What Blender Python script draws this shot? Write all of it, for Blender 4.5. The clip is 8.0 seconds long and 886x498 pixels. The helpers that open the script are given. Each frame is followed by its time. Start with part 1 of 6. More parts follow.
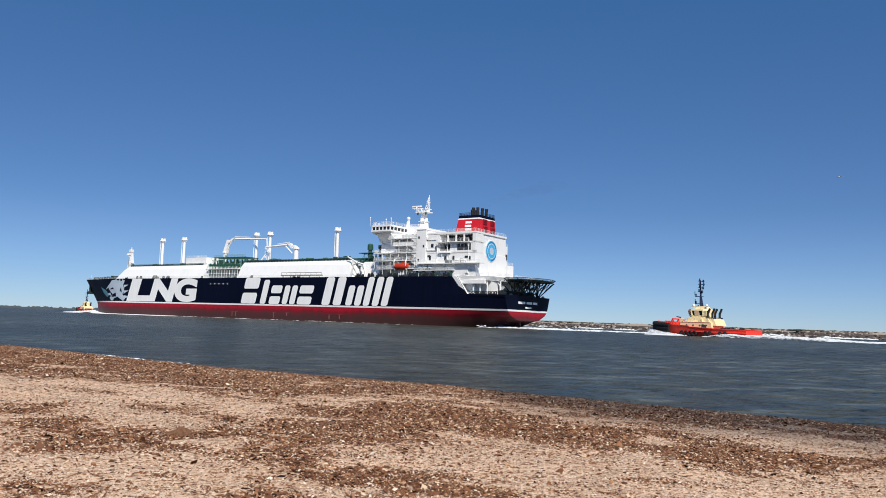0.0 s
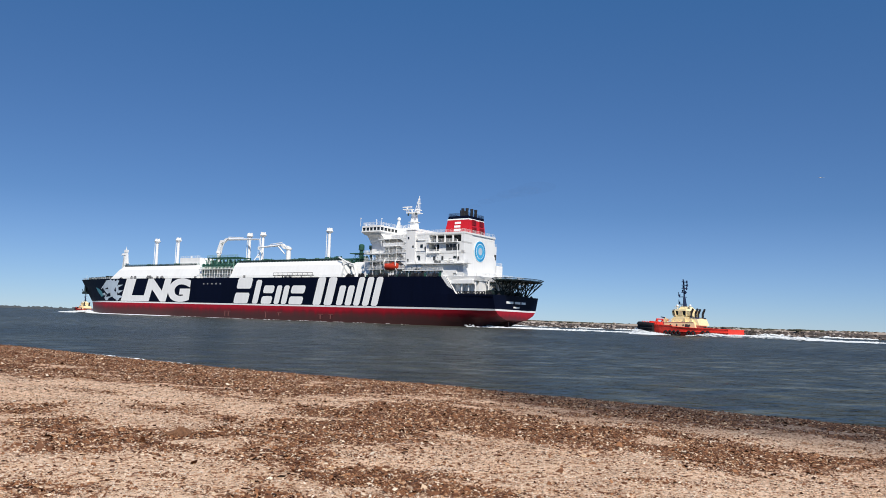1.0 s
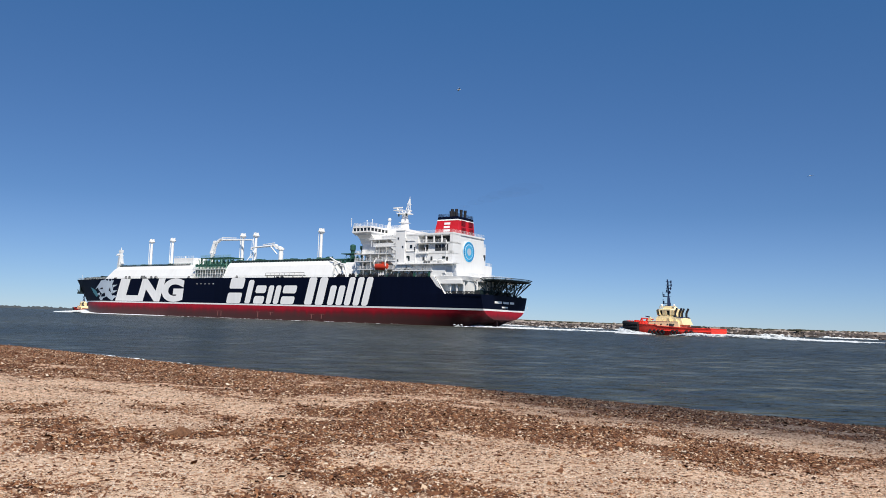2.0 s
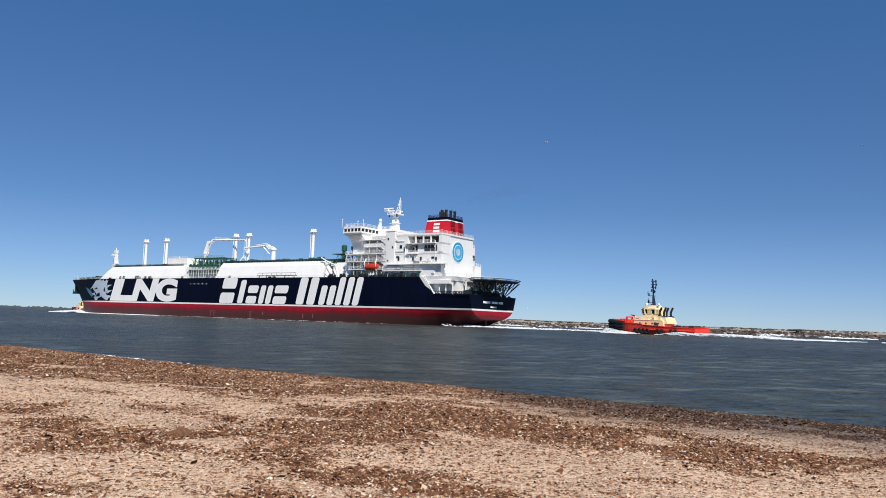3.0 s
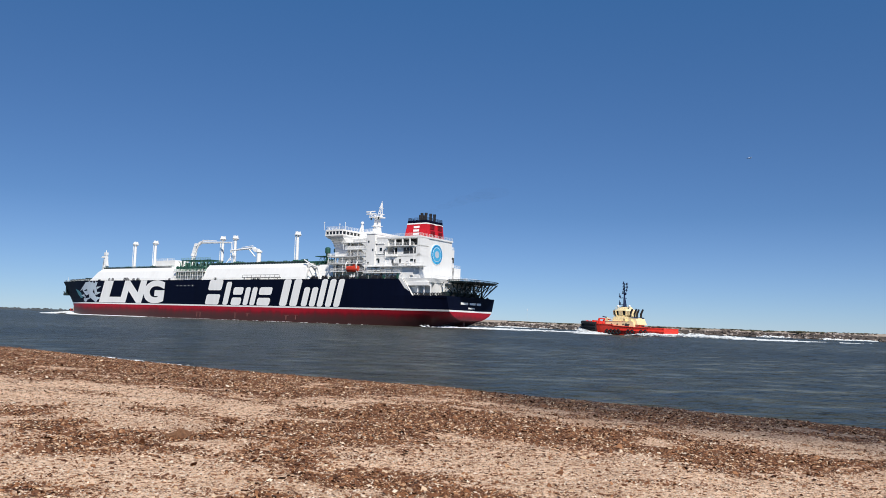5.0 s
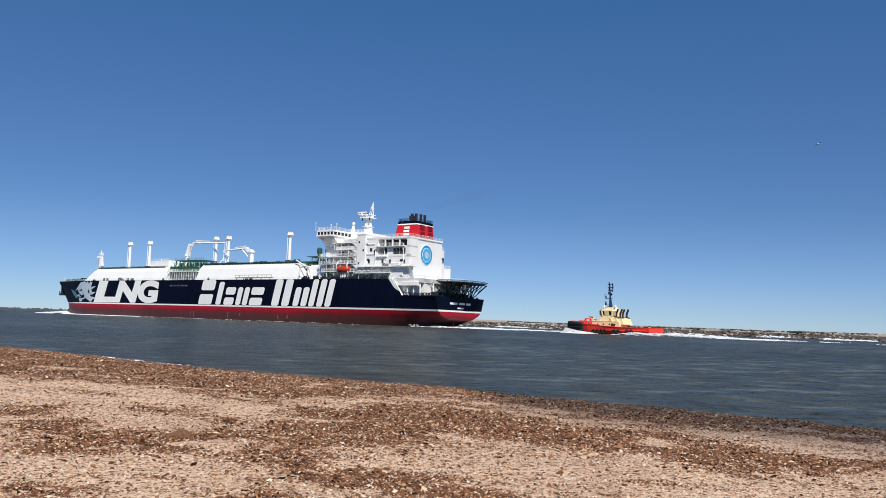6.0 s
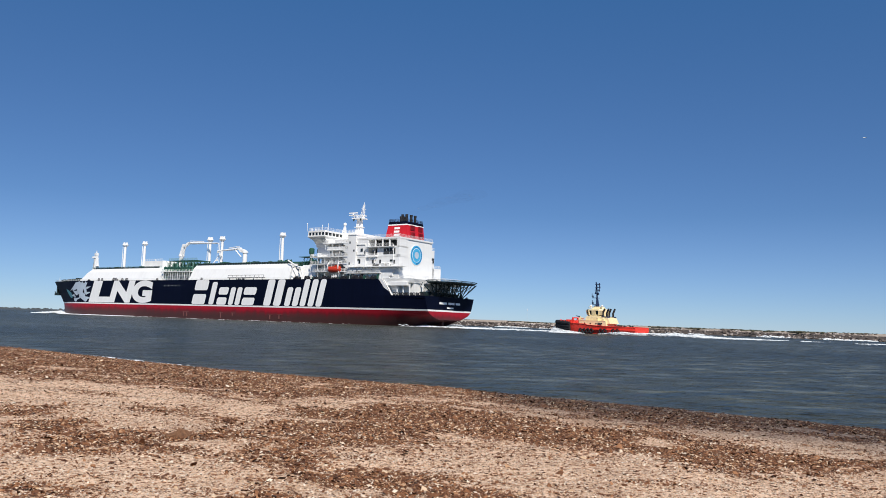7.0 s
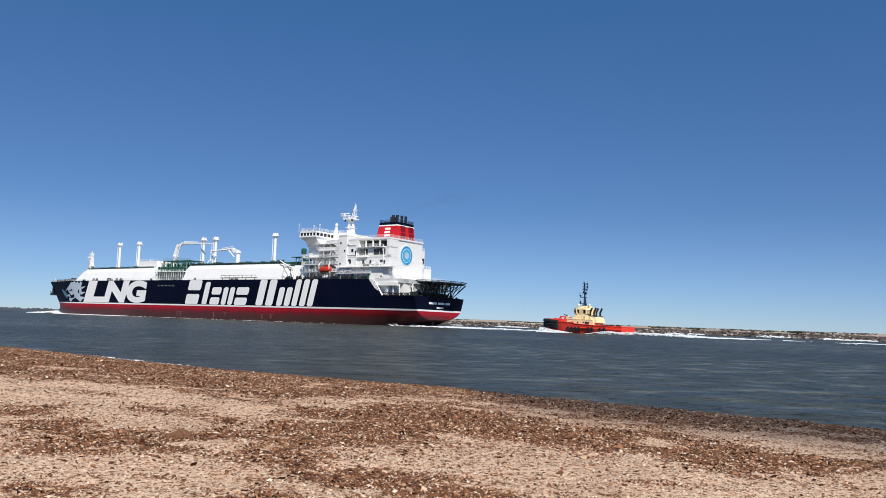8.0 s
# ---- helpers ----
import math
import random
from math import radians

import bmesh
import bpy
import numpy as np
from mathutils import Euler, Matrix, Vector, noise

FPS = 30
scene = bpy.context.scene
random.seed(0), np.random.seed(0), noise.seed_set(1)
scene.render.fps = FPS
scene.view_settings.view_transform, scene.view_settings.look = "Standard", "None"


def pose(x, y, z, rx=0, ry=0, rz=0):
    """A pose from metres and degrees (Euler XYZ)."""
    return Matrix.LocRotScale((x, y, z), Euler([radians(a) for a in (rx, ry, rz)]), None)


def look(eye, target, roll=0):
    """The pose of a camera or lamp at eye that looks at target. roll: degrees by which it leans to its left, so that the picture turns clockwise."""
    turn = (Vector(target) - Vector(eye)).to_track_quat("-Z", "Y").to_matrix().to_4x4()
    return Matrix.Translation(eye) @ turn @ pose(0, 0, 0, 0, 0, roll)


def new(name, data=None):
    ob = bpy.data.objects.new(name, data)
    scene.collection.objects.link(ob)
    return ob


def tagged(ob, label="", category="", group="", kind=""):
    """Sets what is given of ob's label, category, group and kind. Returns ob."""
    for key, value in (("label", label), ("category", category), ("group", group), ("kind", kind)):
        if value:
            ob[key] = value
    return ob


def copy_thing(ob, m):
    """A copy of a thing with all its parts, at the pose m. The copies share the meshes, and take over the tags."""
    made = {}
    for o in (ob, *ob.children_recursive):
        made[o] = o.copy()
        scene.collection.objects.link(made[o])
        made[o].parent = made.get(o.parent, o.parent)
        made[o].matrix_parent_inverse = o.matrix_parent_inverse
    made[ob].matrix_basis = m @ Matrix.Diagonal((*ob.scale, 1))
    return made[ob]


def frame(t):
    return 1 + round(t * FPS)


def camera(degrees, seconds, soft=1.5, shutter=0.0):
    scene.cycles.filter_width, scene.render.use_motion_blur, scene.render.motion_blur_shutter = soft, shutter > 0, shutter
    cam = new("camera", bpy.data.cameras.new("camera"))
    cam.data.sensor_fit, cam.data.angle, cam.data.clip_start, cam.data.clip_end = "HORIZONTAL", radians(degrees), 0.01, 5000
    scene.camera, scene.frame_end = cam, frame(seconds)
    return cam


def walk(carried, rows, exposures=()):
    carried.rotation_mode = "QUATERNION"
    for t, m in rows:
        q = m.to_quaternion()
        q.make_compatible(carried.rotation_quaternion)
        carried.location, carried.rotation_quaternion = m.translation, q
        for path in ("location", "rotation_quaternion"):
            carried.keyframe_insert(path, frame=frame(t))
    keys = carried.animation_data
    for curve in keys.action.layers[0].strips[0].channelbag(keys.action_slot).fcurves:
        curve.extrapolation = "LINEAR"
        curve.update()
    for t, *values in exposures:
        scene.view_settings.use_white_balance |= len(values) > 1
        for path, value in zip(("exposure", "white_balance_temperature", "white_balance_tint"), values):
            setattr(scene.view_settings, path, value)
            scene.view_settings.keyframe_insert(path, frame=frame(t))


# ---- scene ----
# the camera stands on the beach; it tips up a hair just after the middle of the clip
EYE = 1.9
LEAN = 1.8214


def aim(tilt):
    return pose(0, 0, EYE) @ pose(0, 0, 0, 90 + tilt) @ pose(0, 0, 0, 0, 0, LEAN)


cam = camera(60.0, 8.0, soft=0.9)
walk(cam, [(0.0, aim(5.334)), (3.7, aim(5.334)), (4.0, aim(5.40)), (4.4, aim(5.462)), (8.0, aim(5.462))],
     exposures=[(0.0, 0.0), (8.0, 0.0)])

# ---- light ----
SUN_EL, SUN_AZ = 46.0, 165.0          # degrees; azimuth clockwise from +y
sun_way = Vector((math.sin(radians(SUN_AZ)) * math.cos(radians(SUN_EL)),
                  math.cos(radians(SUN_AZ)) * math.cos(radians(SUN_EL)), math.sin(radians(SUN_EL))))
world = bpy.data.worlds.new("sky")
scene.world = world
world.use_nodes = True
wn, wl = world.node_tree.nodes, world.node_tree.links
sky = wn.new("ShaderNodeTexSky")
sky.sky_type, sky.sun_disc = "NISHITA", False
sky.sun_elevation, sky.sun_rotation = radians(SUN_EL), radians(SUN_AZ)
sky.altitude, sky.air_density, sky.dust_density, sky.ozone_density = 2200.0, 0.95, 0.0, 4.0
wn["Background"].inputs["Strength"].default_value = 0.0845
clear = wn.new("ShaderNodeMixRGB")          # dry, very clear air
clear.blend_type, clear.inputs["Fac"].default_value = "MULTIPLY", 1.0
clear.inputs["Color2"].default_value = (0.68, 0.85, 1.08, 1)
wl.new(sky.outputs["Color"], clear.inputs["Color1"])
even = wn.new("ShaderNodeMixRGB")           # a little even blue haze over all of it
even.inputs["Fac"].default_value = 0.24
tc, sep, height = wn.new("ShaderNodeTexCoord"), wn.new("ShaderNodeSeparateXYZ"), wn.new("ShaderNodeValToRGB")
height.color_ramp.elements.new(0.5)
for i, (p, c) in enumerate(((0.0, (0.38, 0.45, 0.74)), (0.14, (0.075, 0.185, 0.34)), (0.42, (0.03, 0.26, 0.64)))):
    height.color_ramp.elements[i].position, height.color_ramp.elements[i].color = p, (*c, 1)
lift = wn.new("ShaderNodeVectorMath")
lift.operation, lift.inputs["Scale"].default_value = "SCALE", 10.0
wl.new(tc.outputs["Generated"], sep.inputs[0])
wl.new(sep.outputs["Z"], height.inputs["Fac"])
wl.new(height.outputs["Color"], lift.inputs[0])
wl.new(lift.outputs["Vector"], even.inputs["Color2"])
wl.new(clear.outputs["Color"], even.inputs["Color1"])
wl.new(even.outputs["Color"], wn["Background"].inputs["Color"])
sun = new("sun", bpy.data.lights.new("sun", "SUN"))
sun.data.energy, sun.data.angle, sun.data.color = 4.85, radians(0.55), (1.0, 0.94, 0.85)
sun.matrix_world = look(sun_way * 500, (0, 0, 0))


# ---- materials ----
def material(name):
    m = bpy.data.materials.new(name)
    m.use_nodes = True
    return m, m.node_tree.nodes, m.node_tree.links, m.node_tree.nodes["Principled BSDF"]


def ramp(nodes, stops):
    r = nodes.new("ShaderNodeValToRGB")
    while len(r.color_ramp.elements) < len(stops):
        r.color_ramp.elements.new(0.5)
    for e, (p, c) in zip(r.color_ramp.elements, stops):
        e.position, e.color = p, (*c, 1)
    return r


def noise_node(nodes, links, scale, detail=4.0, coords="Object", stretch=(1, 1, 1)):
    tc, mp, n = nodes.new("ShaderNodeTexCoord"), nodes.new("ShaderNodeMapping"), nodes.new("ShaderNodeTexNoise")
    mp.inputs["Scale"].default_value = stretch
    n.inputs["Scale"].default_value, n.inputs["Detail"].default_value = scale, detail
    links.new(tc.outputs[coords], mp.inputs["Vector"])
    links.new(mp.outputs["Vector"], n.inputs["Vector"])
    return n


def bump_node(nodes, links, height, strength, distance, bsdf):
    b = nodes.new("ShaderNodeBump")
    b.inputs["Strength"].default_value, b.inputs["Distance"].default_value = strength, distance
    links.new(height, b.inputs["Height"])
    links.new(b.outputs["Normal"], bsdf.inputs["Normal"])
    return b


def tone(c, k):
    return tuple(min(1.0, x * k) for x in c)


def paint(name, colour, rough=0.4, metal=0.0, gloss=0.3, vary=0.12, scale=0.25, streak=3.0, relief=0.0, rust=0.0):
    """Weathered paint: blotches, streaks that run down, and some rust."""
    m, n, l, b = material(name)
    a = noise_node(n, l, scale, 5.0)
    s = noise_node(n, l, scale * 3, 3.0, stretch=(streak, streak, 0.25))
    mix = n.new("ShaderNodeMath")
    mix.operation = "ADD"
    l.new(a.outputs["Fac"], mix.inputs[0])
    l.new(s.outputs["Fac"], mix.inputs[1])
    half = n.new("ShaderNodeMath")
    half.operation = "MULTIPLY"
    half.inputs[1].default_value = 0.5
    l.new(mix.outputs[0], half.inputs[0])
    stops = [(0.3, tone(colour, 1 - vary)), (0.5, colour), (0.72, tone(colour, 1 + vary))]
    if rust:
        stops[0] = (0.33, tuple(c * (1 - rust) + r * rust for c, r in zip(colour, (0.16, 0.07, 0.035))))
    r = ramp(n, stops)
    l.new(half.outputs[0], r.inputs["Fac"])
    l.new(r.outputs["Color"], b.inputs["Base Color"])
    rr = n.new("ShaderNodeMapRange")
    rr.inputs["To Min"].default_value, rr.inputs["To Max"].default_value = max(0.05, rough - 0.1), min(1, rough + 0.15)
    l.new(a.outputs["Fac"], rr.inputs["Value"])
    l.new(rr.outputs[0], b.inputs["Roughness"])
    b.inputs["Metallic"].default_value = metal
    b.inputs["Specular IOR Level"].default_value = gloss
    if relief:
        bump_node(n, l, a.outputs["Fac"], 0.4, relief, b)
    return m


NAVY = paint("navy_hull_paint", (0.002, 0.0038, 0.0145), 0.5, gloss=0.08, vary=0.3, scale=0.06, relief=0.03)
SCUFF = paint("rubbed_pink_bottom_paint", (0.22, 0.09, 0.08), 0.7, vary=0.35, scale=0.6)
WHITE = paint("white_ship_paint", (0.84, 0.84, 0.82), 0.45, vary=0.05, scale=0.12, rust=0.06)
WHITE_LETTER = paint("white_letter_paint", (0.88, 0.88, 0.86), 0.5, vary=0.06, scale=0.1)
GREEN = paint("green_deck_paint", (0.022, 0.085, 0.062), 0.5, vary=0.35, scale=0.3, rust=0.2)
MINT = paint("pale_green_rail_paint", (0.2, 0.36, 0.29), 0.5, vary=0.3, scale=0.4)
DECK_GREY = paint("dark_green_deck_coating", (0.05, 0.1, 0.08), 0.7, vary=0.25)
FUNNEL_RED = paint("funnel_red_paint", (0.55, 0.015, 0.025), 0.4, vary=0.12)
FUNNEL_DARK = paint("dark_red_louvre_paint", (0.3, 0.012, 0.02), 0.5, vary=0.15)
SOOT = paint("sooty_black_pipe", (0.02, 0.02, 0.024), 0.6, vary=0.4)
GANTRY = paint("dark_green_black_steel", (0.02, 0.035, 0.035), 0.55, vary=0.4)
ORANGE_BOAT = paint("orange_red_boat_shell", (0.5, 0.045, 0.02), 0.4, vary=0.12)
BLUE_EMBLEM = paint("light_blue_emblem_paint", (0.06, 0.42, 0.72), 0.45, vary=0.08)
EMBLEM_INK = paint("mid_blue_emblem_ink", (0.02, 0.16, 0.38), 0.45, vary=0.1)
PALE_EMBLEM = paint("pale_grey_blue_emblem_paint", (0.5, 0.58, 0.66), 0.45, vary=0.15, scale=0.3)
TEAL_EMBLEM = paint("teal_emblem_paint", (0.08, 0.25, 0.3), 0.45, vary=0.2)
# dark grey of doors and gear; in openings it paints in the shade
DIM = paint("dark_grey_and_recess_shade", (0.05, 0.055, 0.06), 0.7, vary=0.3)
TUG_RED = paint("orange_red_tug_hull", (0.78, 0.05, 0.03), 0.45, vary=0.12, scale=0.4)
TUG_CREAM = paint("cream_tug_paint", (0.88, 0.73, 0.42), 0.45, vary=0.08, scale=0.5)
TUG_NAVY = paint("dark_blue_mast_paint", (0.014, 0.026, 0.07), 0.45, vary=0.3)
RUBBER = paint("black_rubber_fender", (0.018, 0.018, 0.02), 0.8, vary=0.35, scale=0.8)


def glass(name):
    m, n, l, b = material(name)
    b.inputs["Base Color"].default_value = (0.012, 0.018, 0.022, 1)
    b.inputs["Roughness"].default_value = 0.06
    b.inputs["IOR"].default_value = 1.5
    return m


GLASS = glass("dark_tinted_glass")


def bottom_paint():
    """Red hull paint that wears to brown fouling towards its lower edge, with runs and blotches."""
    m, n, l, b = material("worn_red_bottom_paint")
    tc, sep = n.new("ShaderNodeTexCoord"), n.new("ShaderNodeSeparateXYZ")
    l.new(tc.outputs["Object"], sep.inputs[0])
    runs = noise_node(n, l, 0.35, 4.0, stretch=(1.2, 1.2, 0.12))
    patch = noise_node(n, l, 0.045, 5.0)
    both = n.new("ShaderNodeMath")
    l.new(runs.outputs["Fac"], both.inputs[0])
    l.new(patch.outputs["Fac"], both.inputs[1])
    sway = n.new("ShaderNodeMath")
    sway.operation, sway.inputs[1].default_value = "MULTIPLY_ADD", 2.6
    l.new(both.outputs[0], sway.inputs[0])
    l.new(sep.outputs["Z"], sway.inputs[2])
    span = n.new("ShaderNodeMapRange")
    span.inputs["From Min"].default_value, span.inputs["From Max"].default_value = 3.9, 7.4
    l.new(sway.outputs[0], span.inputs["Value"])
    r = ramp(n, [(0.0, (0.075, 0.03, 0.028)), (0.4, (0.115, 0.026, 0.027)), (0.62, (0.19, 0.014, 0.021)), (0.85, (0.33, 0.01, 0.021)), (1.0, (0.38, 0.011, 0.024))])
    l.new(span.outputs[0], r.inputs["Fac"])
    l.new(r.outputs["Color"], b.inputs["Base Color"])
    b.inputs["Roughness"].default_value, b.inputs["Specular IOR Level"].default_value = 0.5, 0.25
    bump_node(n, l, patch.outputs["Fac"], 0.4, 0.05, b)
    return m


BOTTOM = bottom_paint()


def water_material():
    m, n, l, b = material("choppy_grey_green_water")
    big = noise_node(n, l, 0.03, 5.0, stretch=(0.8, 0.8, 1))
    small = noise_node(n, l, 0.5, 5.0, stretch=(0.85, 1.4, 1))
    mixed = n.new("ShaderNodeMath")
    mixed.operation = "MULTIPLY_ADD"
    mixed.inputs[1].default_value = 1.0
    l.new(small.outputs["Fac"], mixed.inputs[0])
    less = n.new("ShaderNodeMath")
    less.operation, less.inputs[1].default_value = "MULTIPLY", 0.7
    l.new(big.outputs["Fac"], less.inputs[0])
    l.new(less.outputs[0], mixed.inputs[2])
    r = ramp(n, [(0.66, (0.034, 0.036, 0.026)), (0.82, (0.049, 0.051, 0.037)), (0.92, (0.066, 0.07, 0.053)), (1.0, (0.12, 0.13, 0.112))])
    l.new(mixed.outputs[0], r.inputs["Fac"])
    l.new(r.outputs["Color"], b.inputs["Base Color"])
    b.inputs["Roughness"].default_value = 0.3
    b.inputs["IOR"].default_value = 1.33
    b.inputs["Specular IOR Level"].default_value = 0.1
    fine = noise_node(n, l, 2.4, 4.0, stretch=(0.8, 1.4, 1))
    mid = noise_node(n, l, 0.42, 4.0, stretch=(0.8, 1.3, 1))
    b1 = n.new("ShaderNodeBump")
    b1.inputs["Strength"].default_value, b1.inputs["Distance"].default_value = 1.0, 2.0
    l.new(mid.outputs["Fac"], b1.inputs["Height"])
    b2 = bump_node(n, l, fine.outputs["Fac"], 1.0, 0.5, b)
    l.new(b1.outputs["Normal"], b2.inputs["Normal"])
    return m


WATER = water_material()


def foam_material():
    m, n, l, b = material("white_water_foam")
    a = noise_node(n, l, 1.5, 4.0)
    r = ramp(n, [(0.3, (0.5, 0.55, 0.56)), (0.6, (0.82, 0.84, 0.84))])
    l.new(a.outputs["Fac"], r.inputs["Fac"])
    l.new(r.outputs["Color"], b.inputs["Base Color"])
    b.inputs["Roughness"].default_value = 0.8
    return m


FOAM = foam_material()


def sand_material():
    m, n, l, b = material("pale_sand_with_shell_grit")

    def times(x, y):
        mul = n.new("ShaderNodeMixRGB")
        mul.blend_type, mul.inputs["Fac"].default_value = "MULTIPLY", 1.0
        l.new(x, mul.inputs["Color1"])
        l.new(y, mul.inputs["Color2"])
        return mul.outputs["Color"]
    a = noise_node(n, l, 0.5, 5.0, stretch=(1, 1, 0.1))
    fine = noise_node(n, l, 60.0, 3.0)
    grit = noise_node(n, l, 15.0, 5.0)
    r = ramp(n, [(0.3, (0.7, 0.475, 0.315)), (0.5, (0.87, 0.61, 0.415)), (0.7, (0.96, 0.7, 0.495))])
    l.new(a.outputs["Fac"], r.inputs["Fac"])
    # brown shell meal in the drifts, darkened further for shade between the shells
    litter, am = n.new("ShaderNodeAttribute"), n.new("ShaderNodeMath")
    litter.attribute_name = "litter"
    am.operation, am.inputs[1].default_value = "MULTIPLY_ADD", -0.42
    l.new(litter.outputs["Fac"], am.inputs[0])
    l.new(grit.outputs["Fac"], am.inputs[2])
    g = ramp(n, [(0.18, (0.17, 0.08, 0.038)), (0.33, (0.31, 0.16, 0.085)), (0.42, (0.78, 0.7, 0.62)), (0.56, (1, 1, 1))])
    l.new(am.outputs[0], g.inputs["Fac"])
    out = times(r.outputs["Color"], g.outputs["Color"])
    # small dark and pale chips all over
    chips = noise_node(n, l, 34.0, 2.0, stretch=(0.6, 1.0, 1))
    cr = ramp(n, [(0.31, (0.24, 0.12, 0.075)), (0.37, (0.7, 0.6, 0.52)), (0.43, (1, 1, 1)), (0.64, (1.0, 1.0, 1.0)), (0.72, (1.25, 1.25, 1.25))])
    l.new(chips.outputs["Fac"], cr.inputs["Fac"])
    out = times(out, cr.outputs["Color"])
    # wet sand by the water
    damp = n.new("ShaderNodeAttribute")
    damp.attribute_name = "damp"
    wet = ramp(n, [(0.0, (1, 1, 1)), (1.0, (0.26, 0.27, 0.29))])
    l.new(damp.outputs["Fac"], wet.inputs["Fac"])
    out = times(out, wet.outputs["Color"])
    l.new(out, b.inputs["Base Color"])
    gloss = n.new("ShaderNodeMapRange")
    gloss.inputs["To Min"].default_value, gloss.inputs["To Max"].default_value = 0.92, 0.6
    l.new(damp.outputs["Fac"], gloss.inputs["Value"])
    l.new(gloss.outputs[0], b.inputs["Roughness"])
    add, heap = n.new("ShaderNodeMath"), n.new("ShaderNodeMath")
    l.new(grit.outputs["Fac"], add.inputs[0])
    l.new(fine.outputs["Fac"], add.inputs[1])
    rough = n.new("ShaderNodeMapRange")
    rough.inputs["To Min"].default_value, rough.inputs["To Max"].default_value = 0.8, 1.7
    l.new(litter.outputs["Fac"], rough.inputs["Value"])
    heap.operation = "MULTIPLY"
    l.new(add.outputs[0], heap.inputs[0])
    l.new(rough.outputs[0], heap.inputs[1])
    bump_node(n, l, heap.outputs[0], 1.0, 0.028, b)
    return m


SAND = sand_material()


def island_material(name, stops, rough=0.75, per_object=False, damp=False):
    m, n, l, b = material(name)
    if per_object:
        g, out = n.new("ShaderNodeObjectInfo"), "Random"
    else:
        g, out = n.new("ShaderNodeNewGeometry"), "Random Per Island"
    r = ramp(n, stops)
    r.color_ramp.interpolation = "LINEAR"
    l.new(g.outputs[out], r.inputs["Fac"])
    a = noise_node(n, l, 30.0, 3.0)
    mul = n.new("ShaderNodeMixRGB")
    mul.blend_type, mul.inputs["Fac"].default_value = "MULTIPLY", 0.5
    l.new(r.outputs["Color"], mul.inputs["Color1"])
    l.new(a.outputs["Fac"], mul.inputs["Color2"])
    out = mul.outputs["Color"]
    if damp:                            # wet pieces by the water's edge are darker
        at, wet, dark = n.new("ShaderNodeAttribute"), ramp(n, [(0.0, (1, 1, 1)), (1.0, (0.36, 0.37, 0.39))]), n.new("ShaderNodeMixRGB")
        at.attribute_name = "damp"
        l.new(at.outputs["Fac"], wet.inputs["Fac"])
        dark.blend_type, dark.inputs["Fac"].default_value = "MULTIPLY", 1.0
        l.new(out, dark.inputs["Color1"])
        l.new(wet.outputs["Color"], dark.inputs["Color2"])
        out = dark.outputs["Color"]
    l.new(out, b.inputs["Base Color"])
    b.inputs["Roughness"].default_value = rough
    return m


SHELL_STOPS = [(0.0, (0.11, 0.04, 0.014)), (0.35, (0.21, 0.082, 0.03)), (0.62, (0.31, 0.125, 0.046)), (0.77, (0.45, 0.21, 0.092)), (0.87, (0.66, 0.42, 0.24)),
               (0.94, (0.9, 0.69, 0.48)), (1.0, (0.98, 0.84, 0.67))]
GRIT_STOPS = [(0.0, (0.3, 0.155, 0.085)), (0.25, (0.6, 0.4, 0.26)), (0.5, (0.85, 0.615, 0.43)), (0.8, (0.95, 0.73, 0.535)), (1.0, (1.0, 0.86, 0.7))]
SHELL = island_material("brown_shell_fragments", SHELL_STOPS, damp=True)
GRIT = island_material("pale_sand_lumps_and_shell_chips", GRIT_STOPS, damp=True)
SHELL_ONE = island_material("brown_and_pale_shells", SHELL_STOPS, per_object=True)
ROCK = island_material("grey_pink_jetty_granite", [(0.0, (0.05, 0.04, 0.034)), (0.35, (0.15, 0.115, 0.095)), (0.68, (0.34, 0.28, 0.24)), (1.0, (0.74, 0.65, 0.58))])
SCRUB = island_material("dry_olive_dune_scrub", [(0.0, (0.045, 0.05, 0.03)), (0.6, (0.09, 0.09, 0.05)), (1.0, (0.16, 0.14, 0.085))])
BANK_ROCK = paint("dark_rubble", (0.09, 0.072, 0.06), 0.9, vary=0.5, scale=0.5, relief=0.3)
BANK_SAND = paint("pale_weathered_dune_sand", (0.4, 0.33, 0.26), 0.9, vary=0.35, scale=0.15, relief=0.2)
# the blue-grey of distance haze is mixed into this base colour
FAR_SCRUB = island_material("dark_hazy_far_scrub", [(0.0, (0.06, 0.075, 0.08)), (1.0, (0.11, 0.12, 0.12))])


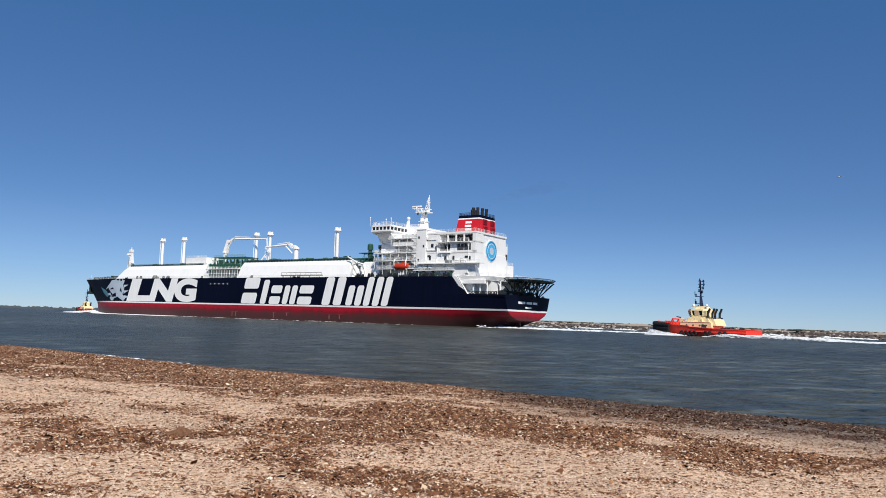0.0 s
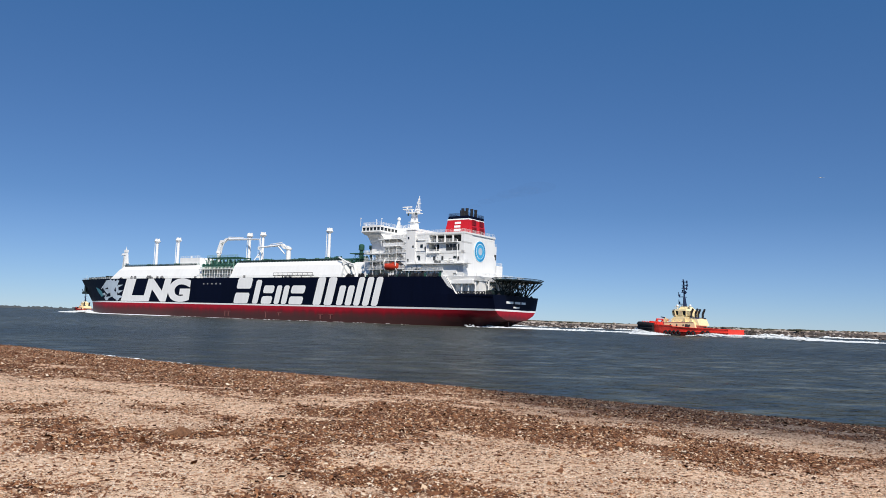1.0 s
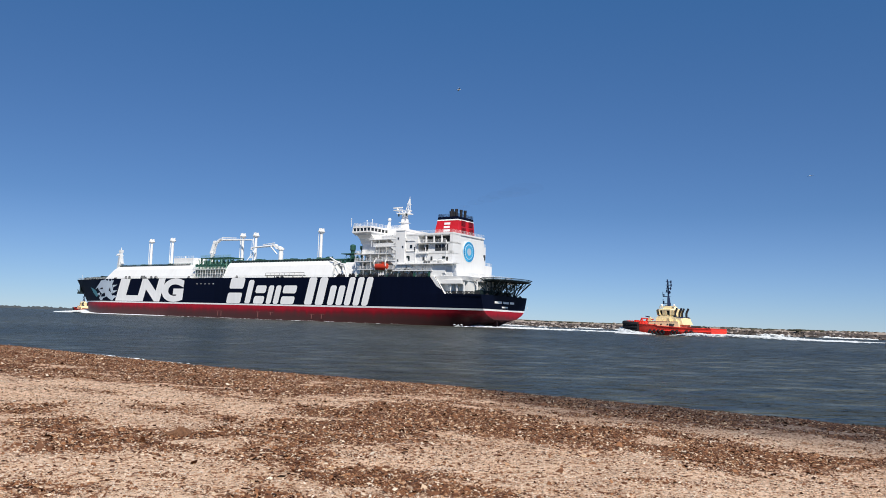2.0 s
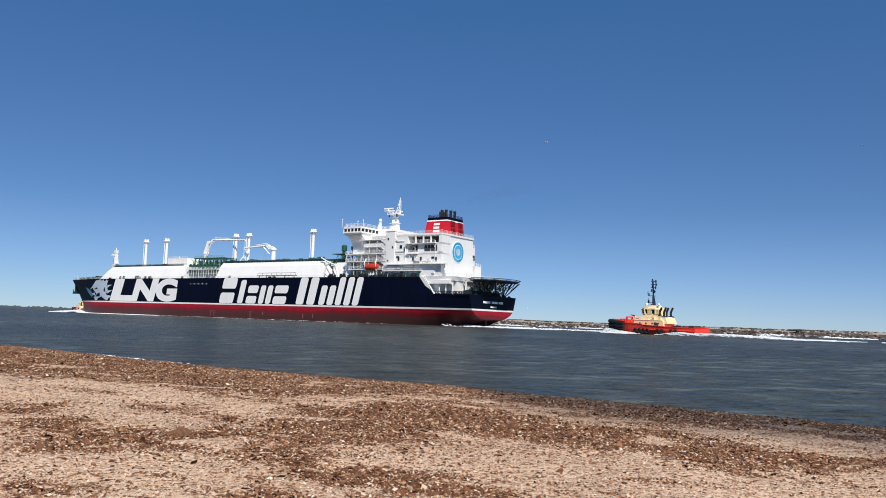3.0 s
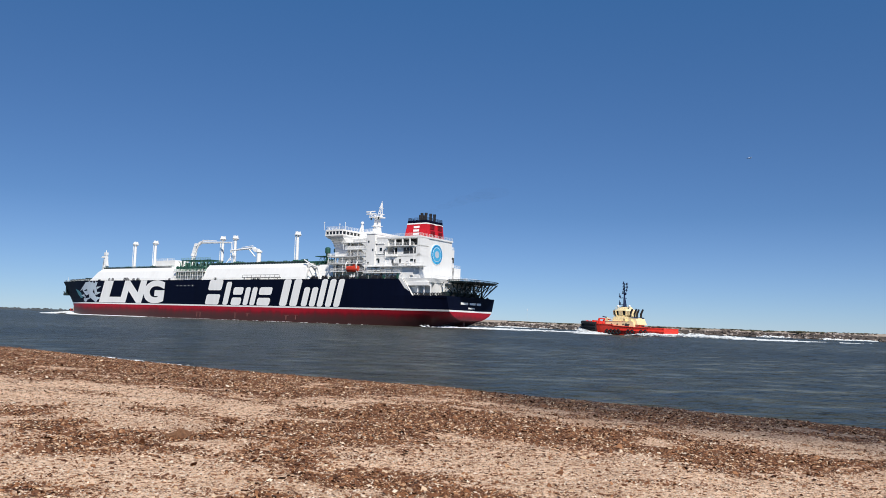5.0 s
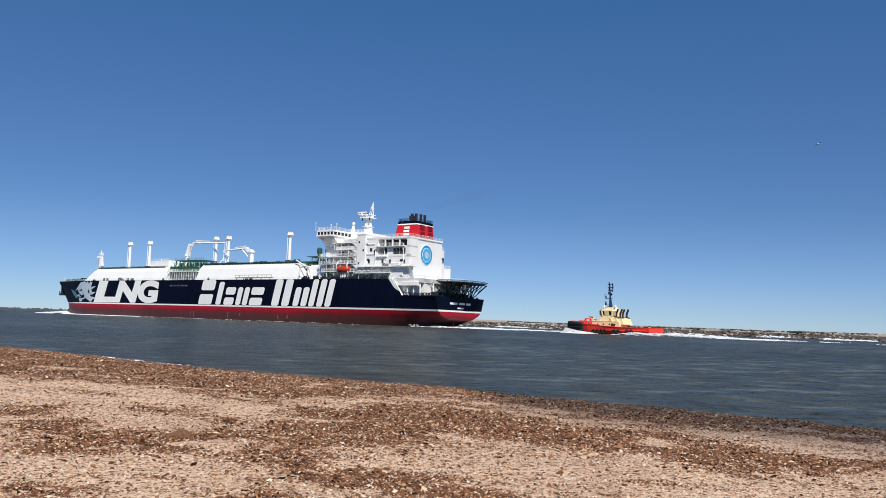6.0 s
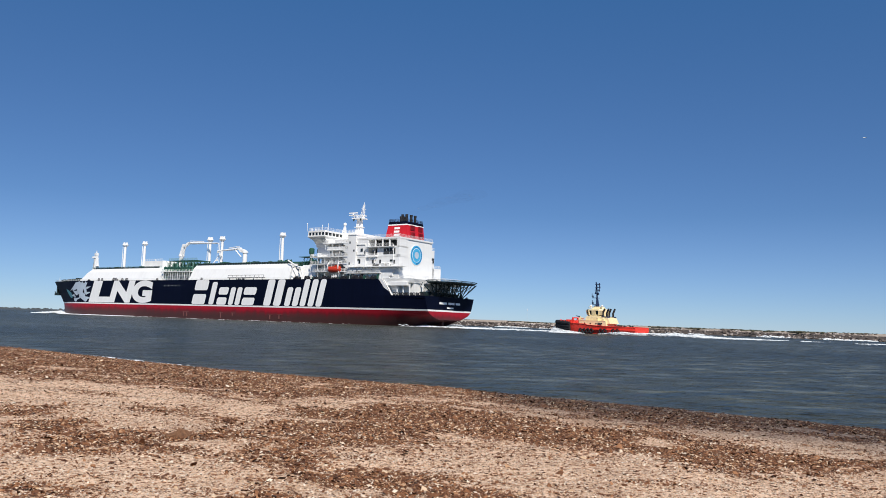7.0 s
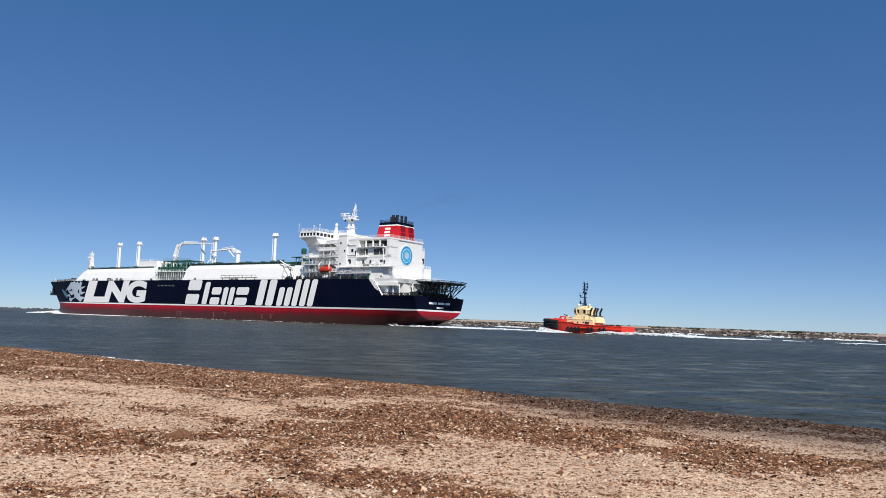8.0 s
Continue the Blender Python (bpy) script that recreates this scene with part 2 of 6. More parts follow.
# ---- mesh building ----
class Build:
    """Gathers solids into one mesh; k scales all."""

    def __init__(self, k=1.0):
        self.v, self.f, self.mi, self.k = [], [], [], k

    def add(self, verts, faces, mi=0):
        n = len(self.v)
        self.v += [tuple(c) for c in verts]
        self.f += [tuple(i + n for i in f) for f in faces]
        self.mi += [mi] * len(faces)
        return self

    def box(self, lo, hi, mi=0):
        (a, b, c), (d, e, g) = lo, hi
        return self.add([(a, b, c), (d, b, c), (d, e, c), (a, e, c), (a, b, g), (d, b, g), (d, e, g), (a, e, g)],
                        [(0, 3, 2, 1), (4, 5, 6, 7), (0, 1, 5, 4), (1, 2, 6, 5), (2, 3, 7, 6), (3, 0, 4, 7)], mi)

    def hexa(self, low, high, mi=0):
        """A block from a lower and an upper ring of points (counter-clockwise from above)."""
        n = len(low)
        return self.add([*low, *high], [tuple(range(n - 1, -1, -1)), tuple(range(n, 2 * n))]
                        + [(i, (i + 1) % n, n + (i + 1) % n, n + i) for i in range(n)], mi)

    def tube(self, a, b, r, r2=None, n=8, mi=0):
        a, b = Vector(a), Vector(b)
        r2 = r if r2 is None else r2
        q = (b - a).to_track_quat("Z", "Y")
        ring = [q @ Vector((math.cos(i * 2 * math.pi / n), math.sin(i * 2 * math.pi / n), 0)) for i in range(n)]
        return self.hexa([a + p * r for p in ring], [b + p * r2 for p in ring], mi)

    def path(self, pts, r, n=6, mi=0):
        for a, b in zip(pts, pts[1:]):
            self.tube(a, b, r, n=n, mi=mi)
        return self

    def ball(self, c, r, squash=(1, 1, 1), n=8, m=5, mi=0):
        verts, faces = [], []
        for j in range(m + 1):
            th = math.pi * j / m
            for i in range(n):
                ph = 2 * math.pi * i / n
                verts.append((c[0] + r * squash[0] * math.sin(th) * math.cos(ph), c[1] + r * squash[1] * math.sin(th) * math.sin(ph),
                              c[2] + r * squash[2] * math.cos(th)))
        for j in range(m):
            for i in range(n):
                a, b = j * n + i, j * n + (i + 1) % n
                faces.append((a, a + n, b + n, b))
        return self.add(verts, faces, mi)

    def rail(self, pts, height=1.1, step=2.0, r=0.05, bars=3):
        for a, b in zip(pts, pts[1:]):
            a, b = Vector(a), Vector(b)
            n = max(1, round((b - a).length / step))
            for i in range(n + 1):
                p = a.lerp(b, i / n)
                self.tube(p, p + Vector((0, 0, height)), r, n=4)
            for j in range(bars):
                h = Vector((0, 0, height * (j + 1) / bars))
                self.tube(a + h, b + h, r, n=4)
        return self

    def mesh(self, name, materials):
        me = bpy.data.meshes.new(name)
        k = self.k
        me.from_pydata([(x * k, y * k, z * k) for x, y, z in self.v], [], self.f)
        for m in materials:
            me.materials.append(m)
        me.polygons.foreach_set("material_index", self.mi)
        me.validate()
        me.update()
        return me


def part(name, build, materials, parent=None, label="", smooth=False, at=None):
    materials = materials if isinstance(materials, (list, tuple)) else [materials]
    me = build.mesh(name, materials)
    if smooth:
        me.polygons.foreach_set("use_smooth", [True] * len(me.polygons))
        me.set_sharp_from_angle(angle=radians(38))
    ob = new(name, me)
    if parent is not None:
        ob.parent = parent
    if at is not None:
        ob.matrix_basis = at
    return tagged(ob, label)


def grid_object(name, xs, ys, height, mat):
    """A sheet over parameters xs, ys; height(p, q) gives the points as arrays."""
    P, Q = np.meshgrid(xs, ys, indexing="ij")
    X, Y, Z = height(P, Q)
    n, m = P.shape
    idx = np.arange(n * m).reshape(n, m)
    faces = np.stack([idx[:-1, :-1], idx[1:, :-1], idx[1:, 1:], idx[:-1, 1:]], -1).reshape(-1, 4)
    me = bpy.data.meshes.new(name)
    me.vertices.add(n * m)
    me.vertices.foreach_set("co", np.stack([X, Y, Z], -1).astype(np.float32).ravel())
    me.loops.add(faces.size)
    me.loops.foreach_set("vertex_index", faces.astype(np.int32).ravel())
    me.polygons.add(len(faces))
    me.polygons.foreach_set("loop_start", np.arange(0, faces.size, 4, dtype=np.int32))
    me.polygons.foreach_set("use_smooth", np.ones(len(faces), dtype=bool))
    me.materials.append(mat)
    me.update(calc_edges=True)
    me.validate()
    return new(name, me)


# ---- the shore, the water and the far bank ----
SHORE = 18.25                       # distance of the water's edge along the way to the channel
NX, NY = 0.585, 0.811


def waves(x, y, seeds, freq):
    z = 0
    rng = np.random.RandomState(seeds)
    for _ in range(7):
        a, k, p = rng.uniform(0, 2 * math.pi), freq * rng.uniform(0.5, 2.2), rng.uniform(0, 6.28)
        z = z + np.sin((x * np.cos(a) + y * np.sin(a)) * k + p + 1.5 * np.sin((x * np.sin(a) - y * np.cos(a)) * k * 0.6 + p)) / 7
    return z


def flats(x, y):
    """1 where the shore runs out flat and wet, 0 where it is steep and dry."""
    k = np.clip((x * NY - y * NX + 13.0) / 8.0, 0.0, 1.0)
    return k * k * (3 - 2 * k)


def shoreline(x, y):
    """Distance of the water's edge, with a shallow bay and a ragged line."""
    bay = 0.95 * np.exp(-((x * NY - y * NX + 23.0) / 7.5) ** 2)
    return SHORE + 0.25 * flats(x, y) * np.clip(-(x * NY - y * NX) / 6.0 - 0.4, -0.5, 1.0) - bay + 0.35 * waves(x, y, 3, 0.45) + 0.1 * waves(x, y, 13, 2.0)


def beach_height(x, y):
    flat = flats(x, y)
    s = shoreline(x, y) - (x * NX + y * NY)
    up = 0.335 * (1 - np.exp(-np.maximum(s, 0) / (2.6 + 1.2 * flat))) + 0.02 * np.maximum(s, 0)
    up = np.minimum(up, 1.1)
    down = np.maximum(0.1 * np.minimum(s, 0), -4.0)
    fade = np.clip(s / 2.0, 0.0, 1.0)
    return up + down + fade * (0.04 * waves(x, y, 5, 1.1) + 0.028 * waves(x, y, 8, 3.6) + 0.01 * waves(x, y, 9, 9.0))


def dampness(x, y):
    """How wet the sand is: a wide band on the flats, a narrow one elsewhere."""
    s = SHORE - (x * NX + y * NY)
    wide = 0.8 + 6.4 * flats(x, y) + 0.8 * waves(x, y, 31, 0.9) + 0.35 * waves(x, y, 32, 3.0)
    k = np.clip((1.25 * wide - s) / (0.7 * wide), 0.0, 1.0)
    return k * k * (3 - 2 * k)


# thick drifts of shell debris: x, y, half length, half depth, weight
DRIFTS = [(-5.4, 10.2, 0.5, 0.6, 0.9), (-4.4, 8.9, 0.35, 0.6, 1.0), (-3.4, 8.1, 0.55, 0.5, 1.0), (-2.6, 8.3, 0.4, 0.7, 1.3), (-3.5, 7.2, 0.4, 0.3, 0.8),
          (-3.9, 11.2, 0.6, 0.5, 0.5), (-4.2, 15.2, 0.9, 0.8, 0.7), (-2.2, 9.8, 0.5, 0.6, 0.9), (-1.5, 7.3, 0.35, 0.45, 1.0), (-1.1, 5.7, 0.3, 0.3, 0.9),
          (-1.3, 10.2, 0.85, 1.8, 1.0), (-0.4, 11.3, 0.9, 2.0, 1.2)]
DRIFTS += [(0.4, 12.3, 0.7, 1.6, 1.1), (1.2, 10.5, 0.85, 1.2, 1.2), (-0.8, 6.4, 0.45, 0.65, 1.0), (-0.3, 6.2, 0.4, 0.5, 1.1), (0.3, 6.0, 0.45, 0.2, 0.9),
           (2.4, 10.6, 0.9, 1.5, 1.2), (3.2, 9.0, 0.8, 1.0, 1.2), (3.7, 8.7, 0.6, 0.6, 1.0), (4.7, 9.0, 0.9, 0.4, 0.9), (-2.9, 5.5, 0.4, 0.3, 0.35),
           (3.9, 13.1, 0.9, 1.0, 0.5), (1.9, 6.8, 0.3, 0.15, 0.4), (-7.5, 20.0, 2.5, 3.0, 0.6), (-3.2, 15.5, 1.6, 2.0, 0.7), (-5.6, 17.0, 1.5, 1.6, 0.55)]


def litter_density(x, y):
    """How thick the shell debris lies: drifts, a band by the water's edge, and thin streaks between."""
    s = SHORE - (x * NX + y * NY)
    along_shore = x * NY - y * NX
    a = noise.noise((x * 0.6, y * 1.0, 3.0)) + 0.8 * noise.noise((x * 1.6, y * 2.6, 7.0))
    streak = noise.noise((along_shore * 0.35, s * 1.5, 5.0))
    drift = sum(w * math.exp(-(((x - cx) / rx) ** 2 + ((y - cy) / ry) ** 2)) for cx, cy, rx, ry, w in DRIFTS)
    rim = s + 1.6 * noise.noise((along_shore * 0.2, 0, 1))
    edge = max(0.0, min(1.0, (s - 0.2) / 0.8)) * max(0.0, min(1.0, (6.3 + max(0.0, -0.5 * x) - rim) / 1.6))
    clump = 0.62 + 0.9 * noise.noise((x * 4.5, y * 6.0, 11.0)) + 0.5 * noise.noise((x * 11, y * 14, 2.0))
    dense = 0.03 + (0.22 + 0.3 * max(0.0, min(1.0, (y - 8.5) / 3.0))) * max(0.0, streak + 0.4 * a) + drift * (1.0 + 1.4 * a) + edge * (0.85 + 1.1 * a + 0.5 * streak)
    dense *= max(0.2, clump) * 1.3
    return max(0.03, min(1.0, dense * (0.6 + 0.75 * min(1.0, dense))))


def beach():
    r = np.concatenate([np.linspace(0.001, 3.2, 14), np.geomspace(3.4, 60, 240), np.geomspace(66, 900, 24)])
    front = np.linspace(-42, 42, 300)
    a = np.radians(np.concatenate([np.linspace(-180, -45, 40), front, np.linspace(45, 180, 40)]))

    def place(R, A):
        x, y = R * np.sin(A) + 0.12, R * np.cos(A) - 0.15
        return x, y, beach_height(x, y)
    ob = grid_object("ground", r, a, place, SAND)
    me = ob.data
    co = np.zeros(len(me.vertices) * 3)
    me.vertices.foreach_get("co", co)
    me.attributes.new("litter", "FLOAT", "POINT").data.foreach_set("value", [litter_density(x, y) for x, y in co.reshape(-1, 3)[:, :2]])
    me.attributes.new("damp", "FLOAT", "POINT").data.foreach_set("value", dampness(co[0::3], co[1::3]))
    return tagged(ob, "pale sandy beach strewn with brown shell debris", "beach", kind="structure")


def water():
    r = np.concatenate([np.geomspace(6, 420, 420), np.geomspace(430, 4800, 40)])
    a = np.radians(np.concatenate([np.linspace(-180, -40, 40), np.linspace(-38, 38, 330), np.linspace(40, 180, 40)]))

    def place(R, A):
        x, y = R * np.sin(A), R * np.cos(A)
        amp = np.clip((x * NX + y * NY - SHORE) / 25.0, 0.12, 1.0)
        near = np.clip(1.5 - R / 300.0, 0.0, 1.0)
        z = 0.055 * waves(x, y, 21, 0.9) + 0.035 * waves(x, y, 22, 2.6)
        return x, y, z * amp * near
    ob = grid_object("water", r, a, place, WATER)
    return tagged(ob, "dark grey-green choppy channel water", "water", kind="structure")


beach()
SEA = water()

# ---- the jetty and the dunes behind the channel ----
# bank line in plan: from the right, in the near distance, away to the left
BANK = [(420, 75), (270, 162), (156, 268), (115, 368), (71, 506), (10, 625), (-112, 825), (-325, 1075), (-650, 1350), (-1100, 1640), (-1800, 2000)]


def along(line, step):
    out = []
    for (a, b), (c, d) in zip(line, line[1:]):
        n = max(1, int(math.hypot(c - a, d - b) / step))
        out += [(a + (c - a) * i / n, b + (d - b) * i / n, d - b, a - c) for i in range(n)]
    return out


def bank_rise(x, y):
    """Height of the low bank's crown."""
    return 1.15 + 0.5 * noise.noise((x * 0.02, y * 0.02, 0)) + min(3.3, 1.15 * (math.hypot(x, y) / 330) ** 1.6) - max(0.0, min(1.6, (math.hypot(x, y) - 650) / 150))


def bank_ground():
    pts = [(x, y) for x, y, *_ in along(BANK, 12)]
    b = Build()
    rows = []
    for i, (x, y) in enumerate(pts):
        q = pts[min(i + 1, len(pts) - 1)]
        p = pts[max(i - 1, 0)]
        t = Vector((q[0] - p[0], q[1] - p[1])).normalized()
        out = Vector((t.y, -t.x))       # away from the camera
        rise = bank_rise(x, y)
        row = []
        for d, z in ((-3, -1.0), (0.5, 0.25 * rise), (3.5, 0.8 * rise), (9, rise), (26, 1.15 * rise), (70, 0.9 * rise), (140, -1)):
            row.append((x + out.x * d, y + out.y * d, z + (0.25 * noise.noise((x * 0.1, y * 0.1, d)) if z > 0 else 0)))
        rows.append(row)
    w = len(rows[0])
    b.add([p for row in rows for p in row], [(i * w + j, i * w + j + 1, (i + 1) * w + j + 1, (i + 1) * w + j)
                                             for i in range(len(rows) - 1) for j in range(w - 1)])
    b.mi = [2 if math.hypot(*rows[i][0][:2]) > 760 else 1 if j < 2 else 0 for i in range(len(rows) - 1) for j in range(w - 1)]
    return tagged(part("far_bank", b, [BANK_SAND, BANK_ROCK, FAR_SCRUB], smooth=True), "low sandy far bank behind the channel", "bank", kind="structure")


bank_ground()


def lumps(name, spots, mat, label, category, seed=1):
    """Many rough low stones or tufts: (x, y, z, size, flat)."""
    rng = random.Random(seed)
    b = Build()
    for x, y, z, s, flat in spots:
        verts = []
        for j in range(4):
            th = (0.12, 0.38, 0.62, 0.88)[j] * math.pi
            for i in range(6):
                ph = 2 * math.pi * (i + 0.5 * (j % 2)) / 6
                k = s * rng.uniform(0.7, 1.2)
                verts.append((x + k * math.sin(th) * math.cos(ph), y + k * math.sin(th) * math.sin(ph), z + k * flat * math.cos(th)))
        faces = [(0, 1, 2, 3, 4, 5), (23, 22, 21, 20, 19, 18)]
        for j in range(3):
            faces += [(j * 6 + i, (j + 1) * 6 + i, (j + 1) * 6 + (i + 1) % 6, j * 6 + (i + 1) % 6) for i in range(6)]
        b.add(verts, faces)
    return tagged(part(name, b, mat), label, category, kind="stuff")


def jetty():
    rng = random.Random(4)
    rocks, tufts = [], []
    for x, y, nx, ny in along(BANK[:7], 1.1):
        L = math.hypot(nx, ny)
        ox, oy = nx / L, ny / L
        rise = bank_rise(x, y)
        for _ in range(4):
            d = rng.uniform(-1.5, 9)
            z = float(np.interp(d, (-1.5, 0.5, 3.5, 9), (0.0, 0.25 * rise, 0.8 * rise, rise)))
            if d < 3.2 or noise.noise((x * 0.03, y * 0.03, 9.0)) > 0.15:
                rocks.append((x + ox * d, y + oy * d, z, (0.35 + 0.75 * rng.random() ** 2) * min(1.35, 0.5 + math.hypot(x, y) / 650), rng.uniform(0.4, 0.8)))
        if noise.noise((x * 0.02, y * 0.02, 5)) > -0.2 and rng.random() < 0.85:
            d = rng.uniform(6, 30)
            for _ in range(4):
                tufts.append((x + ox * d + rng.uniform(-4, 4), y + oy * d + rng.uniform(-4, 4), bank_rise(x, y) + 0.1, rng.uniform(0.4, 1.2), 0.45))
    lumps("jetty_rocks", rocks, ROCK, "rough grey granite boulders of a low jetty", "rocks")
    lumps("dune_scrub", tufts, SCRUB, "dry olive scrub on the low dunes", "scrub", 2)
    far = []
    for x, y, nx, ny in along(BANK[7:], 5):
        L = math.hypot(nx, ny)
        d = rng.uniform(5, 60)
        far.append((x + nx / L * d, y + ny / L * d, 1.5, rng.uniform(2.0, 5.5), 0.7))
    lumps("far_trees", far, FAR_SCRUB, "dark line of low far scrub on the shore", "trees", 3)


jetty()


# ---- the gas carrier: x forward from the stern, y to port, z up from the water, in units of K metres ----
K = 0.917


def stem(z):
    """How far forward the bow reaches at a height."""
    return 296.5 + (15.0 * (z - 5.5) / 14.0 if z > 5.5 else 0.25 * (z - 5.5))


def keel(u):
    """The lowest height of the hull: the counter rises clear of the water at the stern."""
    return -4.0 if u > 17 else 2.6 - 6.6 * (u / 17.0) ** 1.4


def half_breadth(u, z):
    """Half the hull's breadth at a height over the water."""
    b = 22.0
    if u > 236:
        q = min(1.0, (u - 236) / (stem(z) - 236))
        b *= max(0.0, 1 - q ** 1.9) ** 0.9
    if u < 46:
        stern = 15.4 + 3.4 * max(0.0, min(1.0, (z - 3) / 9.0))
        b -= (22.0 - stern) * (1 - u / 46.0) ** 2.2
    if u < 90 and z < 6.5:              # the fine run aft narrows towards the waterline
        b *= 1 - 0.3 * (1 - u / 90.0) ** 1.2 * ((6.5 - z) / 10.5) ** 1.1
    if u < 30 and z < 6:
        low = max(0.0, min(1.0, (6 - z) / (6 - keel(u))))
        b *= 1 - 0.4 * (1 - u / 30.0) * low ** 2.2
    return max(0.0, b)


def ship_hull(ship):
    us = [0, 1.5, 4, 8, 12, 15.5, 15.8, 20.2, 24, 30, 38, 50, 75, 110, 150, 190, 215, 230, 236, 240, 244, 248, 252, 256, 260, 264, 268, 272, 276, 280, 284, 288, 291, 294, 296, 297.5]
    zs = [-4, -1, 1.2, 2.4, 3.4, 4.6, 6.0, 6.7, 9, 12.2, 15.5, 19.1]
    b = Build(K)
    mats = [2, 2, 2, 2, 1, 1, 3, 0, 0, 0, 0]
    slots = [NAVY, BOTTOM, BOTTOM, WHITE_LETTER, DECK_GREY]

    def top(u):
        return 12.2 if u < 15.7 else 12.2 + 6.9 * min(1.0, (u - 15.7) / 4.5) if u < 20.2 else 19.1 + max(0.0, u - 265) * 0.025

    def station(u, z):
        return u if u < 236 else 236 + (u - 236) * (stem(z) - 236) / 61.5

    def ring(u, side):
        out = []
        for z in zs:
            zz = min(z, top(u)) if z < 19 else top(u)
            zz = max(zz, keel(u))
            x = station(u, zz)
            out.append((x, side * half_breadth(x, zz), zz))
        return out
    w = len(zs)
    for side in (1, -1):
        verts = [p for u in us for p in ring(u, side)]
        for j in range(w - 1):
            faces = []
            for i in range(len(us) - 1):
                q = (i * w + j, (i + 1) * w + j, (i + 1) * w + j + 1, i * w + j + 1)
                faces.append(q if side < 0 else q[::-1])
            b.add(verts, faces, mats[j])
    # transom and the flat underside of the counter
    p, s = ring(0, 1), ring(0, -1)
    for j in range(w - 1):
        b.add([p[j], s[j], s[j + 1], p[j + 1]], [(0, 1, 2, 3)], 1 if zs[j] < 6 else mats[j])
    for u0, u1 in zip(us[:10], us[1:11]):
        b.add([ring(u0, 1)[0], ring(u1, 1)[0], ring(u1, -1)[0], ring(u0, -1)[0]], [(0, 1, 2, 3)], 2)
    # decks
    deck = [u for u in us if u > 20]
    for u0, u1 in zip(deck, deck[1:]):
        z0, z1 = top(u0) - 0.3, top(u1) - 0.3
        x0, x1 = station(u0, z0), station(u1, z1)
        a, c = half_breadth(x0, z0), half_breadth(x1, z1)
        b.add([(x0, -a, z0), (x1, -c, z1), (x1, c, z1), (x0, a, z0)], [(0, 1, 2, 3)], 4)
    aft = [u for u in us if u < 16]
    for u0, u1 in zip(aft, aft[1:]):
        a, c = half_breadth(u0, 12), half_breadth(u1, 12)
        b.add([(u0, -a, 11.4), (u1, -c, 11.4), (u1, c, 11.4), (u0, a, 11.4)], [(0, 1, 2, 3)], 4)
    part("hull", b, slots, ship, "navy blue hull with white line over worn red bottom paint", smooth=True)
    b = Build(K)
    b.hexa([(3, -0.5, -4), (9, -0.8, -4), (9, 0.8, -4), (3, 0.5, -4)], [(3.5, -0.5, 2.8), (9, -0.8, 2.0), (9, 0.8, 2.0), (3.5, 0.5, 2.8)])
    part("rudder", b, BOTTOM, ship)
    for u, z0, z1 in ((149, 0.6, 3.0), (146.5, 0.6, 3.0), (120.5, 0.4, 3.1), (112, 1.6, 3.0), (86, 0.6, 2.6), (80, 0.8, 2.8)):
        b = Build(K)
        b.box((u - 0.25, 21.9, z0), (u + 0.25, 22.03, z1)).box((u - 1.6, 21.9, z1 - 0.15), (u + 1.0, 22.03, z1))
        part("scuff_mark", b, SCUFF, ship, "pale rubbed patch on the bottom paint")
    for i in range(5):
        b = Build(K)
        u = 166 - i * 3.1
        b.tube((u, 21.9, 16.2), (u, 22.08, 16.2), 0.28, n=10)
        part("hull_mark", b, WHITE_LETTER, ship)


def skin(u, z, off=0.12):
    return (u, half_breadth(u, z) + off, z)


def glyph(ch, u0, u1, z0, z1, slant, ship):
    """A large painted capital on the port side: built-in font, made bold."""
    cu = bpy.data.curves.new("letter", "FONT")
    cu.body, cu.offset, cu.resolution_u = ch, 0.06, 6
    tmp = new("letter_source", cu)
    dg = bpy.context.evaluated_depsgraph_get()
    me = bpy.data.meshes.new_from_object(tmp.evaluated_get(dg))
    bpy.data.objects.remove(tmp)
    co = np.array([v.co for v in me.vertices])
    lo, hi = co.min(0), co.max(0)
    for v in me.vertices:
        p, q = (v.co.x - lo[0]) / (hi[0] - lo[0]), (v.co.y - lo[1]) / (hi[1] - lo[1])
        z = z0 + (z1 - z0) * q
        x, y, z = skin(u0 + (u1 - u0) * p - slant * (q - 0.5), z, 0.1 + {"L": 0.0, "N": 0.04, "G": 0.08}[ch])
        v.co = (x * K, y * K, z * K)
    me.name = "letter"
    me.materials.append(WHITE_LETTER)
    ob = new("letter", me)
    ob.parent = ship
    return ob


